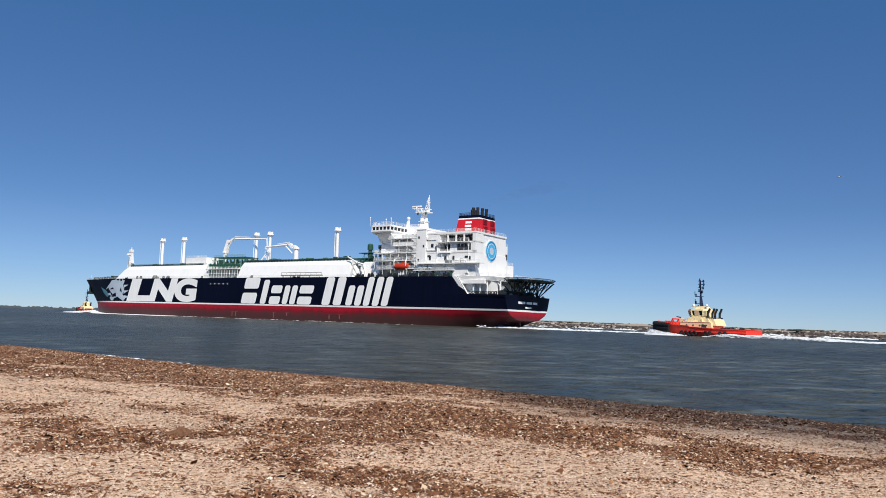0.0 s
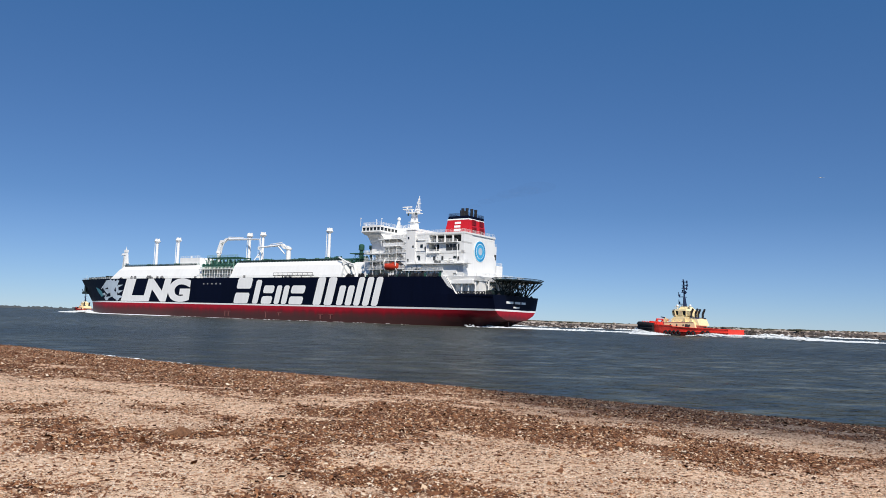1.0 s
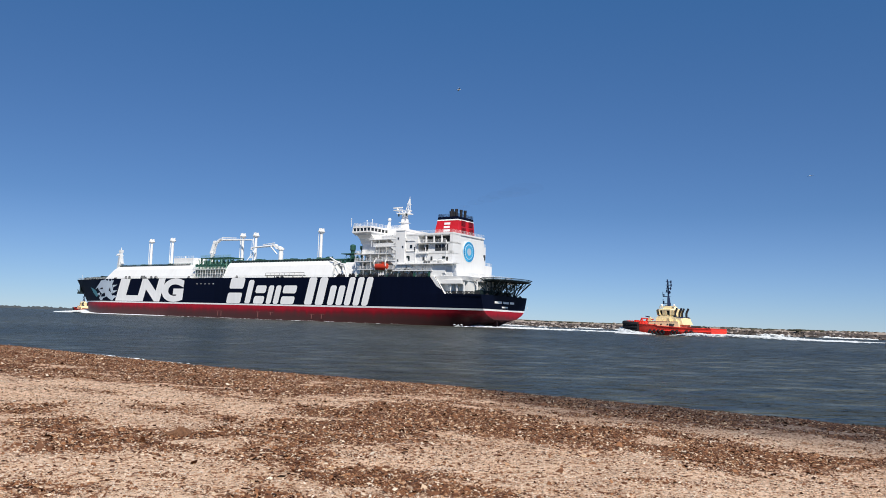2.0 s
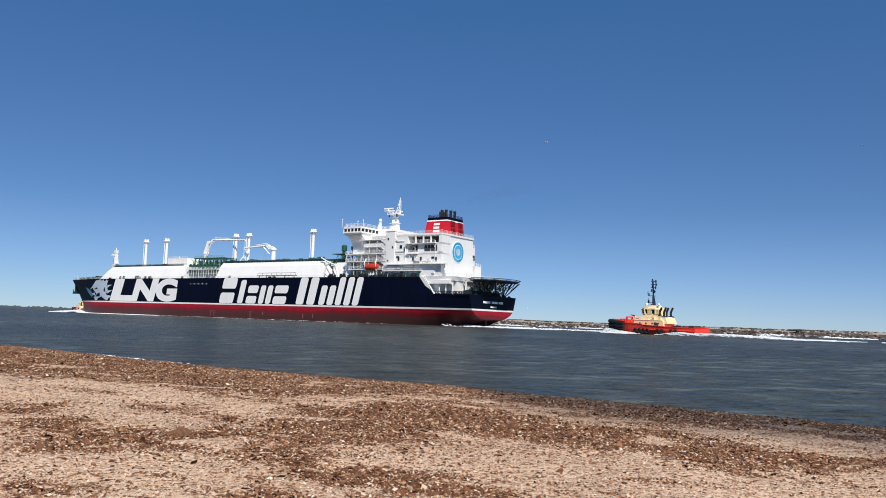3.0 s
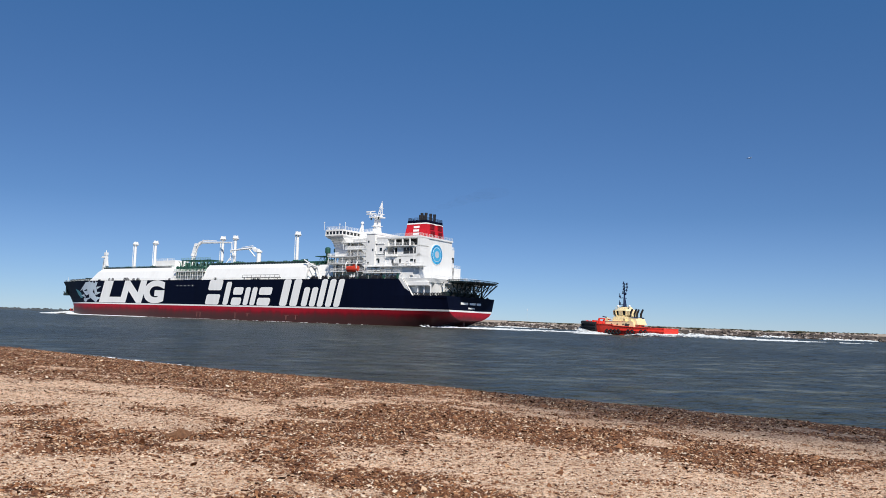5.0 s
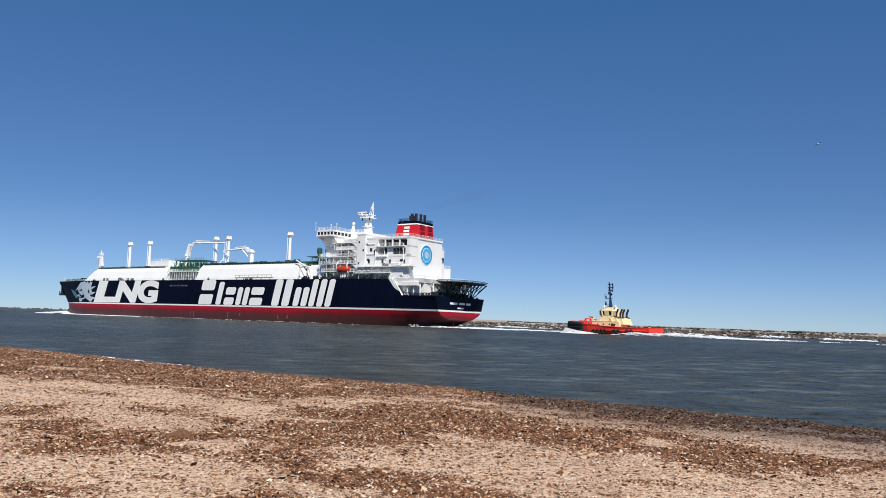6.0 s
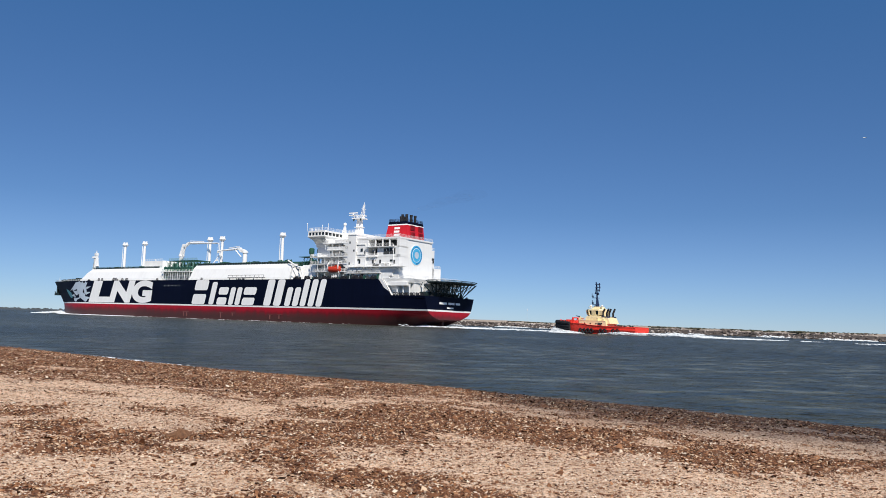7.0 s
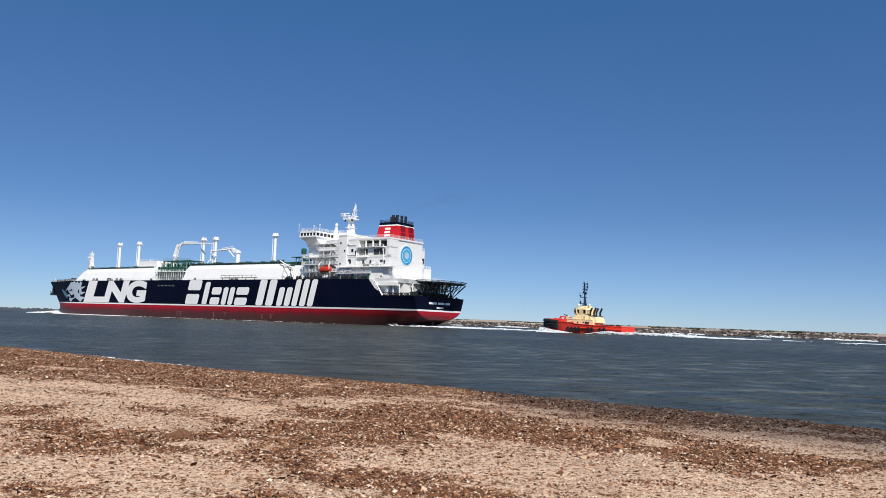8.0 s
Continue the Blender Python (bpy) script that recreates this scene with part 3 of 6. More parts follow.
def brand_shapes(ship):
    """Plain white slanted blocks in place of a brand's wordmark: single bars, upright pairs and stacked pairs."""
    single, pair, stack = [(0.0, 1.0, 0.0, 1.0)], [(0.0, 0.42, 0.0, 1.0), (0.58, 1.0, 0.0, 1.0)], [(0.0, 1.0, 0.0, 0.42), (0.0, 1.0, 0.58, 1.0)]
    for u0, u1, z1, blocks in ((141.7, 131.6, 19.0, stack), (128.8, 125.0, 18.0, single), (123.2, 116.2, 15.4, stack), (114.6, 106.4, 15.4, pair),
                               (105.0, 96.4, 15.4, stack), (89.4, 78.0, 19.0, pair), (76.0, 67.4, 15.4, pair), (65.7, 62.3, 19.0, single),
                               (60.8, 52.4, 19.0, pair)):
        b = Build(K)
        z0 = 6.8
        h, w = z1 - z0, u1 - u0
        lean = -0.26 * h

        def at(p, q):
            return skin(u0 + w * p + lean * (q - 0.5), z0 + h * q)
        for p0, p1, q0, q1 in blocks:
            cp, cq = 0.35 / abs(w) * 2, 0.7 / h
            b.add([at(p0 + cp, q0), at(p1 - cp, q0), at(p1, q0 + cq), at(p1, q1 - cq), at(p1 - cp, q1), at(p0 + cp, q1), at(p0, q1 - cq), at(p0, q0 + cq)], [tuple(range(8))])
        part("wordmark_shape", b, WHITE_LETTER, ship, "plain white slanted block")


def bow_shape(ship):
    """A plain pale patch in place of the bow's painted figure."""
    def patch(name, outline, mat, off):
        b = Build(K)
        us = [p[0] for p in outline]
        c = (sum(us) / len(us), sum(p[1] for p in outline) / len(outline))
        rings = 4
        verts = [skin(*c, off)]
        for r in range(1, rings + 1):
            verts += [skin(c[0] + (u - c[0]) * r / rings, c[1] + (z - c[1]) * r / rings, off) for u, z in outline]
        n = len(outline)
        faces = [(0, 1 + i, 1 + (i + 1) % n) for i in range(n)]
        for r in range(rings - 1):
            faces += [(1 + r * n + i, 1 + (r + 1) * n + i, 1 + (r + 1) * n + (i + 1) % n, 1 + r * n + (i + 1) % n) for i in range(n)]
        b.add(verts, faces)
        part(name, b, mat, ship)
    patch("bow_emblem", [(238, 7.0), (252, 7.0), (254, 8.5), (250, 10.5), (253, 12), (255.5, 13.5), (255, 16), (252, 18.2), (247, 18.6), (243, 17.6),
                         (238, 18.2), (239.5, 15.5), (238, 13), (239.5, 10.5), (236.5, 8.5)], PALE_EMBLEM, 0.1)
    for crest in ([(238.5, 17.4), (241.5, 16.6), (240.2, 19.0)], [(242, 17.2), (245.5, 17.2), (243.0, 19.2)], [(246, 17.6), (250, 17.6), (246.6, 19.2)],
                  [(234.2, 15.8), (238.6, 14.0), (238.8, 15.6)], [(233.8, 12.6), (238.4, 10.8), (238.6, 12.6)], [(233.4, 9.4), (237.6, 8.0), (238, 10.0)],
                  [(252, 9.6), (257.5, 10.6), (253, 11.4)], [(254, 14.6), (259.5, 13.2), (255, 16.0)]):
        patch("bow_emblem_crest", crest, PALE_EMBLEM, 0.14)
    for gap in ([(246, 9.4), (251.5, 9.0), (250, 10.6), (246.5, 11.4)], [(249.0, 13.4), (254.2, 13.2), (250, 14.4)], [(240.0, 11.4), (242.4, 12.6), (241.2, 14.6)]):
        patch("bow_emblem_gap", gap, NAVY, 0.2)
    patch("bow_emblem_tail", [(255, 9.5), (258, 9.0), (263, 11.5), (267, 14.5), (262, 13.5), (258, 12.2)], TEAL_EMBLEM, 0.1)


def trunk(ship):
    """The white raised cargo trunk with its break at the manifold."""
    def block(u0, u1, s0, s1, name, z1=26.7):
        b = Build(K)
        low = [(u0, -19.5, 18.8), (u1, -19.5, 18.8), (u1, 19.5, 18.8), (u0, 19.5, 18.8)]
        mid = [(u0 + s0, -17.2, z1 - 2.0), (u1 - s1 * 0.7, -17.2, z1 - 2.0), (u1 - s1 * 0.7, 17.2, z1 - 2.0), (u0 + s0, 17.2, z1 - 2.0)]
        high = [(u0 + s0, -15.4, z1), (u1 - s1, -15.4, z1), (u1 - s1, 15.4, z1), (u0 + s0, 15.4, z1)]
        b.hexa(low, mid)
        b.hexa(mid, high)
        return part(name, b, WHITE, ship)
    block(173, 251, 0.5, 7, "trunk_forward", 26.3)
    block(76, 150, 3.5, 0.5, "trunk_aft", 27.0)
    b = Build(K)
    b.box((150, -15, 18.8), (173.4, 12.2, 26.4))
    part("trunk_middle", b, WHITE, ship, "white recessed manifold house")
    # manifold platform: posts, floor, pipes and flanges
    b = Build(K)
    b.box((149.6, 12, 23.6), (173.6, 19.5, 23.9))
    for i in range(13):
        u = 150 + i * 1.95
        b.tube((u, 19.2, 19), (u, 19.2, 23.6), 0.14, n=5)
        b.tube((u, 19.2, 21.4), (u + 1.9, 19.2, 21.4), 0.1, n=4)
    part("manifold_platform", b, WHITE, ship)
    b = Build(K)
    for i in range(8):
        u = 151.5 + i * 2.8
        b.tube((u, 11, 25.8), (u, 18.4, 25.8), 0.5, n=8)
        b.tube((u, 18.3, 25.8), (u, 18.8, 25.8), 0.85, n=10)
        b.tube((u, 13, 25.8), (u, 13, 28.8), 0.45, n=8)
        b.tube((u + 1.2, 14.5, 24), (u + 1.2, 14.5, 30.2), 0.16, n=5)
    for v in (6.5, 10.5, 14.6):
        b.box((150, v - 0.18, 29.7), (173.5, v + 0.18, 30.1))
    for u in np.arange(150.2, 173.5, 2.9):
        b.box((u - 0.15, 6.5, 29.75), (u + 0.15, 14.6, 30.05)).tube((u, 14.6, 27.2), (u + 2.7, 14.6, 29.7), 0.1, n=4)
    for u in (150.4, 158, 165.5, 173):
        for v in (6.5, 14.6):
            b.box((u - 0.2, v - 0.2, 26.3), (u + 0.2, v + 0.2, 29.9))
    part("manifold_pipes", b, GREEN, ship, "green cargo manifold pipes and frames")
    b = Build(K)
    b.rail([(150, 14.9, 30.1), (173.5, 14.9, 30.1)], 1.1, 1.9, 0.06)
    for i in range(6):
        u = 151 + i * 4.2
        b.path([(u, 16.5, 24), (u, 16.5, 28.6), (u + 1.6, 15.2, 28.6), (u + 1.6, 15.2, 24.4)], 0.2, n=6)
    part("manifold_drain_pipes", b, MINT, ship, "pale green drain pipes at the manifold")
    for u in (175.5, 152.5):
        b = Build(K)
        b.hexa([(u - 5, 17.6, 20), (u - 4.4, 17.6, 20), (u - 4.4, 18.1, 20), (u - 5, 18.1, 20)], [(u, 15.6, 26.6), (u + 0.6, 15.6, 26.6), (u + 0.6, 16.1, 26.6), (u, 16.1, 26.6)])
        part("trunk_ladder", b, MINT, ship, "pale green sloping ladder")
    # walkway rails along trunk top and deck edge
    b = Build(K)
    b.rail([(179, 15, 26.3), (246, 15, 26.3)], 1.1, 2.2, 0.055)
    b.rail([(80, 15, 27.0), (149, 15, 27.0)], 1.1, 2.2, 0.055)
    b.rail([(150, 19.3, 23.9), (173, 19.3, 23.9)], 1.1, 1.9, 0.055)
    part("trunk_railing", b, MINT, ship, "pale green pipe railing on the trunk")
    b = Build(K)
    b.rail([(u, half_breadth(u, 19) - 0.4, 19.0) for u in (76, 110, 150, 190, 225, 240, 252, 262, 272, 282, 290, 297)], 1.1, 2.5, 0.05)
    part("deck_railing", b, WHITE, ship)
    b = Build(K)
    b.rail([(u, -half_breadth(u, 19) + 0.4, 19.0) for u in (225, 240, 252, 262, 272, 282, 292, 300)], 1.1, 2.5, 0.05)
    part("deck_railing", b, WHITE, ship)


def deck_pipes(ship):
    rng = random.Random(11)
    for v, z, r, end in ((6, 28.1, 0.4, 150), (3.6, 28.5, 0.5, 176), (0.5, 27.3, 0.25, 236), (9, 27.9, 0.3, 150), (-4, 28.2, 0.45, 176), (12, 27.5, 0.25, 150)):
        b = Build(K)
        pts = [(76, v, z)]
        u = 76
        while u < end:
            u += rng.uniform(9, 16)
            pts.append((u, v, z))
            if rng.random() < 0.5:
                pts += [(u, v, z + 0.9), (u + 2.2, v, z + 0.9), (u + 2.2, v, z)]
                u += 2.2
        b.path(pts, r, n=7)
        for i in range(int((end - 76) / 7)):
            u = 78 + i * 7
            b.box((u - 0.15, v - 0.5, 26), (u + 0.15, v + 0.5, z))
        part("deck_pipe", b, GREEN, ship, "green cargo pipe along the trunk")
    for end, z, start in ((149, 27.0, 80), (244, 26.3, 181)):
        b = Build(K)
        b.tube((start, 15.2, z + 0.75), (end, 15.2, z + 0.75), 0.14, n=6)
        for u in np.arange(start + 1, end, 1.9):
            b.box((u - 0.5, 14.9, z), (u + 0.5, 15.6, z + (0.95 if end < 150 else 0.5)))
        part("edge_pipe", b, GANTRY, ship, "dark pipe on saddles along the trunk edge")
    # domes, valves and little green cabinets
    for u, v, w, h in ((225, 2, 6, 1.8), (206, 8, 4, 1.4), (184, 3, 5, 3.4), (140, 5, 7, 3.2), (133, 10, 4, 2.4), (121, 4, 5, 2.6), (112, 9, 4, 2.4), (96, 4, 8, 2.6),
                       (88, 10, 6, 2.8), (81, 3, 8, 3.6), (237, 4, 5, 1.5), (243, 3, 3, 1.3)):
        b = Build(K)
        for i in range(5):
            x, y = u + rng.uniform(-w / 2, w / 2), v + rng.uniform(-2, 2)
            if rng.random() < 0.5:
                b.tube((x, y, 26.2), (x, y, 26.8 + h * rng.uniform(0.5, 1)), rng.uniform(0.35, 0.9), n=9)
            else:
                s = rng.uniform(0.5, 1.3)
                b.box((x - s, y - s, 26.2), (x + s, y + s, 26.8 + h * rng.uniform(0.5, 0.95)))
            b.tube((x, y, 26.8), (x + rng.uniform(-3, 3), y, 27.3 + h * 0.7), 0.18, n=5)
        part("valve_station", b, GREEN, ship, "green pipes and valves on the trunk")
    # tall green tank and mushroom vents ahead of the bridge
    b = Build(K)
    b.tube((82.5, 0, 27), (82.5, 0, 33), 0.9, n=10).tube((82.5, 0, 33), (82.5, 0, 35.2), 1.35, n=12).ball((82.5, 0, 35.2), 1.35, (1, 1, 0.55), 12, 6)
    part("vent_tank", b, GREEN, ship, "dark green vertical vent drum", smooth=True)
    b = Build(K)
    b.tube((70, 8, 27), (70, 8, 33), 0.5, n=8).tube((70, 8, 32.4), (70, 8, 34), 1.0, n=10)
    part("vent_tank", b, GREEN, ship, "dark green vent pipe")
    b = Build(K)
    b.box((183, 3, 26.2), (199.5, 12, 30.6)).box((186, 4, 30.6), (191, 9, 30.9)).tube((195, 8, 30.6), (195, 8, 32.0), 0.25)
    house = part("deck_house", b, WHITE, ship)
    b = Build(K)
    b.rail([(183.3, 11.8, 30.6), (199.2, 11.8, 30.6)], 1.0, 2.0, 0.05, 2)
    part("railing", b, WHITE, house)
    # the low green-white bridge of pipes over the fore end of the house
    b = Build(K)
    for i in range(7):
        u = 64 + i * 2.2
        b.tube((u, 10, 26), (u, 10, 30.4), 0.12, n=5).tube((u, 10, 30.2), (u + 2.2, 10, 27), 0.09, n=4)
    b.box((63, 6, 30.3), (80, 11, 30.6)).box((62, 4, 26.0), (80, 14, 26.3))
    part("pipe_bridge", b, GREEN, ship, "green steel pipe bridge")
    # open white frames between the trunk and the house
    b = Build(K)
    b.hexa([(62, 8, 18.8), (76, 8, 18.8), (76, 18, 18.8), (62, 18, 18.8)], [(64, 8, 26), (72, 8, 26), (72, 16, 26), (64, 16, 26)])
    part("fore_house", b, WHITE, ship)
    b = Build(K)
    b.tube((81, 17, 28.3), (72, 18, 24.4), 0.32, n=6).tube((72, 18, 19), (72, 18, 24.6), 0.45, n=8).box((71, 17.4, 24.2), (73.4, 18.6, 25.4))
    b.path([(76, 20.5, 19), (74.5, 20.5, 24.5), (72, 20.5, 25.4), (69, 20.5, 24.5), (67, 20.5, 19)], 0.35)
    part("provision_davit", b, WHITE, ship, "white steel davit arms")
    # grey gangway ladder lying along the deck edge
    b = Build(K)
    b.box((92.5, 20.2, 19.9), (118, 21.2, 20.3)).rail([(92.7, 21.0, 20.3), (117.8, 21.0, 20.3)], 1.0, 3.2, 0.1, 1)
    for u in (94, 100, 106, 112, 117):
        b.box((u - 0.15, 20.5, 18.8), (u + 0.15, 20.8, 20))
    part("gangway", b, DIM, ship, "grey stowed gangway ladder")


def vent_mast(ship, u, z0, z1, frame_legs=False):
    b = Build(K)
    b.tube((u, 0, z0), (u, 0, z1 - 1.6), 0.8, 0.68, n=12)
    b.tube((u + 0.9, 0.9, z0), (u + 0.9, 0.9, z1 - 2), 0.18, n=5)
    if frame_legs:
        for du, dv in ((-7, 3), (7, -3), (4, 5)):
            b.tube((u + du * 0.6, dv, z0), (u, 0, z1 - 8), 0.22, n=5)
    mast = part("vent_mast", b, WHITE, ship, smooth=True)
    b = Build(K)
    b.tube((u, 0, z1 - 2.0), (u, 0, z1 - 1.2), 1.1, 1.8, n=12).tube((u, 0, z1 - 1.2), (u, 0, z1 - 0.5), 1.8, 1.4, n=12)
    for a in range(4):
        c, s = math.cos(a * 1.57 + 0.5), math.sin(a * 1.57 + 0.5)
        b.tube((u + c * 1.0, s * 1.0, z1 - 0.7), (u + c * 1.0, s * 1.0, z1 + 0.4), 0.38, n=7)
    part("vent_head", b, WHITE, mast)


def cranes(ship):
    for u, z0, zt, tip, ztip, v in ((179, 26.3, 39.4, 148.5, 40.0, 3), (127, 27, 35.2, 149, 35.8, 3)):
        d = 1 if tip > u else -1
        b = Build(K)
        b.tube((u, v, z0), (u, v, z0 + 7.2), 1.25, 1.1, n=12).tube((u, v, z0 + 7.2), (u, v, z0 + 8.0), 1.6, 1.6, n=12)
        crane = part("hose_crane", b, WHITE, ship, "white knuckle-jib hose crane", smooth=True)
        b = Build(K)
        b.hexa([(u - 1.1, v - 0.9, z0 + 8.0), (u + 1.1, v - 0.9, z0 + 8.0), (u + 1.1, v + 0.9, z0 + 8.0), (u - 1.1, v + 0.9, z0 + 8.0)],
               [(u + 2 * d - 0.8, v - 0.8, zt + 1), (u + 2 * d + 0.8, v - 0.8, zt + 1), (u + 2 * d + 0.8, v + 0.8, zt + 1), (u + 2 * d - 0.8, v + 0.8, zt + 1)])
        b.tube((u + 1.2 * d, v + 1.5, z0 + 5), (u + 6 * d, v + 1.4, zt + 0.6), 0.3, n=6)
        part("crane_house", b, WHITE, crane)
        b = Build(K)
        mid = u + (tip - u) * 0.22
        b.hexa([(u + 2 * d - 0.8, v - 0.9, zt - 0.6), (u + 2 * d + 0.8, v - 0.9, zt - 0.6), (u + 2 * d + 0.8, v + 0.9, zt - 0.6), (u + 2 * d - 0.8, v + 0.9, zt - 0.6)],
               [(mid - 1, v - 0.8, zt + 2.0), (mid + 1, v - 0.8, zt + 2.0), (mid + 1, v + 0.8, zt + 2.0), (mid - 1, v + 0.8, zt + 2.0)])
        b.tube((mid - d, v, zt + 1.4), (tip, v, ztip), 0.7, 0.38, n=6)
        b.tube((mid, v, zt + 2.6), (u + (tip - u) * 0.6, v, (zt + ztip) / 2 + 1.6), 0.22, n=5)
        b.tube((tip, v, ztip), (tip, v, ztip - 4.5), 0.12, n=4).box((tip - 0.4, v - 0.4, ztip - 5.3), (tip + 0.4, v + 0.4, ztip - 4.4))
        part("jib", b, WHITE, crane)


def foremast(ship):
    b = Build(K)
    u = 267
    b.box((u - 3, -4, 19), (u + 4, 4, 22.5))
    b.hexa([(u - 1.9, -1.9, 22.4), (u + 1.5, -1.9, 22.4), (u + 1.5, 1.9, 22.4), (u - 1.9, 1.9, 22.4)],
           [(u - 0.7, -0.7, 36.4), (u + 0.7, -0.7, 36.4), (u + 0.7, 0.7, 36.4), (u - 0.7, 0.7, 36.4)])
    b.box((u - 0.8, -1.3, 34.6), (u + 3.2, 1.3, 34.9)).box((u + 1.6, -0.8, 34.9), (u + 3.2, 0.8, 35.8)).box((u - 0.9, -0.9, 36.3), (u + 0.9, 0.9, 38.0))
    b.tube((u, 0, 38), (u, 0, 39.4), 0.25, n=6).box((u - 2.4, -1.1, 29.6), (u - 0.8, 1.1, 29.9))
    b.rail([(u - 2.3, 1.0, 29.9), (u - 0.9, 1.0, 29.9)], 1.0, 0.7, 0.06)
    for z in np.arange(23, 34, 0.6):
        b.box((u - 0.4, 1.2, z), (u + 0.4, 1.75, z + 0.1))
    part("foremast", b, WHITE, ship, "white foremast with lamps")
    for i, (u, v) in enumerate(((276, 7), (283, 5), (289, 3), (262, 13), (272, -3), (295, 2), (300, 0.5), (281, 0))):
        b = Build(K)
        b.tube((u, v - 1.2, 20.4), (u, v + 1.2, 20.4), 0.9, n=9).box((u - 1.2, v - 1.6, 19), (u + 1.2, v - 1.2, 21.3)).box((u - 1.2, v + 1.2, 19), (u + 1.2, v + 1.6, 21.3))
        b.tube((u + 2, v, 19), (u + 2, v, 20.6), 0.35, n=7)
        part("mooring_winch", b, GANTRY, ship, "dark mooring winch on the foredeck")
    b = Build(K)
    b.tube((307, 0, 19.5), (307, 0, 23.0), 0.12, n=5)
    b.path([(287, half_breadth(287, 19) - 0.3, 20.2), (298, half_breadth(298, 19) - 0.3, 20.5), (306, half_breadth(306, 19) - 0.1, 20.9), (309.5, 0, 21)], 0.1)
    part("bow_rail", b, WHITE, ship)
    # stowed anchor
    b = Build(K)
    u, z = 296, 14.6
    y = half_breadth(u, z)
    b.box((u - 0.6, y - 1.0, z - 3.0), (u + 0.6, y + 0.8, z + 2.2)).box((u - 2.4, y - 0.8, z - 3.6), (u + 2.4, y + 1.0, z - 2.4))
    b.tube((u - 2.2, y, z - 3), (u - 3, y + 0.6, z - 0.8), 0.5, 0.15, n=6).tube((u + 2.2, y, z - 3), (u + 3, y + 0.6, z - 0.8), 0.5, 0.15, n=6)
    part("anchor", b, GANTRY, ship, "dark stowed anchor")


def accommodation(ship):
    # forward block with the bridge on top
    b = Build(K)
    b.box((46, -16, 18.8), (62, 14.6, 37.6))
    b.box((41, -12, 18.8), (46, 14.6, 37.6))
    block = part("accommodation_block", b, WHITE, ship, "white accommodation block in tiers of decks")
    # galleries on the port side, with rails, stanchions and doors
    for z, u0, u1, v1 in ((22.6, 41, 62, 20.2), (26.0, 41, 63.5, 20.6), (29.2, 41, 63.5, 20.6), (32.2, 41, 53.5, 20.4), (35.2, 41, 56, 20.4)):
        b = Build(K)
        b.box((u0, 14.4, z - 0.3), (u1, v1, z))
        for u in np.arange(u0 + 1, u1, 4.2):
            b.tube((u, v1 - 0.3, z - 3.1), (u, v1 - 0.3, z - 0.3), 0.12, n=5)
        g = part("gallery", b, WHITE, block)
        b = Build(K)
        b.rail([(u0 + 0.1, 14.6, z), (u0 + 0.1, v1 - 0.1, z), (u1 - 0.1, v1 - 0.1, z), (u1 - 0.1, 14.6, z)], 1.2, 1.7, 0.06)
        part("railing", b, WHITE, g)
        for i, u in enumerate(np.arange(u0 + 3, u1 - 2, 3.4)):
            if z > 30 and u > 53.5:
                continue
            b = Build(K)
            wide, low = ((0.45, 1.0) if i % 3 else (0.5, 0.1))
            b.box((u - wide, 14.5, z + low), (u + wide, 14.72, z + 2.1))
            part("window" if i % 3 else "door", b, GLASS if i % 3 else DIM, block)
    for z, u0, u1 in ((32.2, 43, 53.4), (35.2, 42, 49)):
        b = Build(K)
        b.box((u0, 20.1, z), (u1, 20.3, z + 1.15))
        part("bulwark", b, WHITE, block)
    b = Build(K)
    b.box((36.4, 10, 18.9), (41.0, 20.6, 38.2)).box((36.2, 10, 38.2), (41.2, 20.8, 38.5))
    part("stair_tower", b, WHITE, block, "plain white stair tower")
    for u, z in ((39.8, 25.4), (37.4, 31.0), (39.8, 34.6)):
        b = Build(K)
        b.box((u - 0.35, 20.5, z), (u + 0.35, 20.7, z + 0.9))
        part("window", b, GLASS, block)
    for z in (26.0, 29.2, 32.2, 35.2):
        b = Build(K)
        b.hexa([(41, 20.0, z - 2.2), (41.4, 20.0, z - 2.2), (41.4, 20.3, z - 2.2), (41, 20.3, z - 2.2)], [(41, 20.0, z - 0.3), (44.6, 20.0, z - 0.3), (44.6, 20.3, z - 0.3), (41, 20.3, z - 0.3)])
        part("bracket", b, WHITE, block)
    # the sloping struts and stair flights at the aft end of the block
    b = Build(K)
    for z in (19.0, 22.6, 26.0, 29.2):
        b.tube((44, 17.5, z), (48.5, 17.5, z + 3.2), 0.16, n=5).tube((44, 18.5, z), (48.5, 18.5, z + 3.2), 0.16, n=5)
        for i in range(7):
            t = i / 7
            b.box((44 + 4.5 * t, 17.5, z + 3.2 * t), (44.7 + 4.5 * t, 18.5, z + 3.2 * t + 0.1))
    part("stair_flight", b, WHITE, block)
    # bridge deck and wings
    b = Build(K)
    b.hexa([(54.5, -20.5, 37.2), (63.5, -20.5, 37.2), (63.5, 20.5, 37.2), (54.5, 20.5, 37.2)], [(53.8, -22, 38.3), (64.2, -22, 38.3), (64.2, 22, 38.3), (53.8, 22, 38.3)])
    b.box((53.8, -22, 38.2), (64.2, 22, 38.8))
    b.box((54.0, -21.8, 40.2), (64.0, 21.8, 41.0))
    b.box((46, -10, 37.6), (55, 10, 41.0))
    for v in np.arange(-21.6, 21.7, 2.4):
        b.box((54.0, v - 0.18, 38.7), (54.4, v + 0.18, 40.3))
    for u in np.arange(54.2, 64.1, 1.95):
        b.box((u - 0.18, 21.4, 38.7), (u + 0.18, 21.8, 40.3))
    bridge = part("bridge", b, WHITE, block, "white navigation bridge with wings")
    b = Build(K)
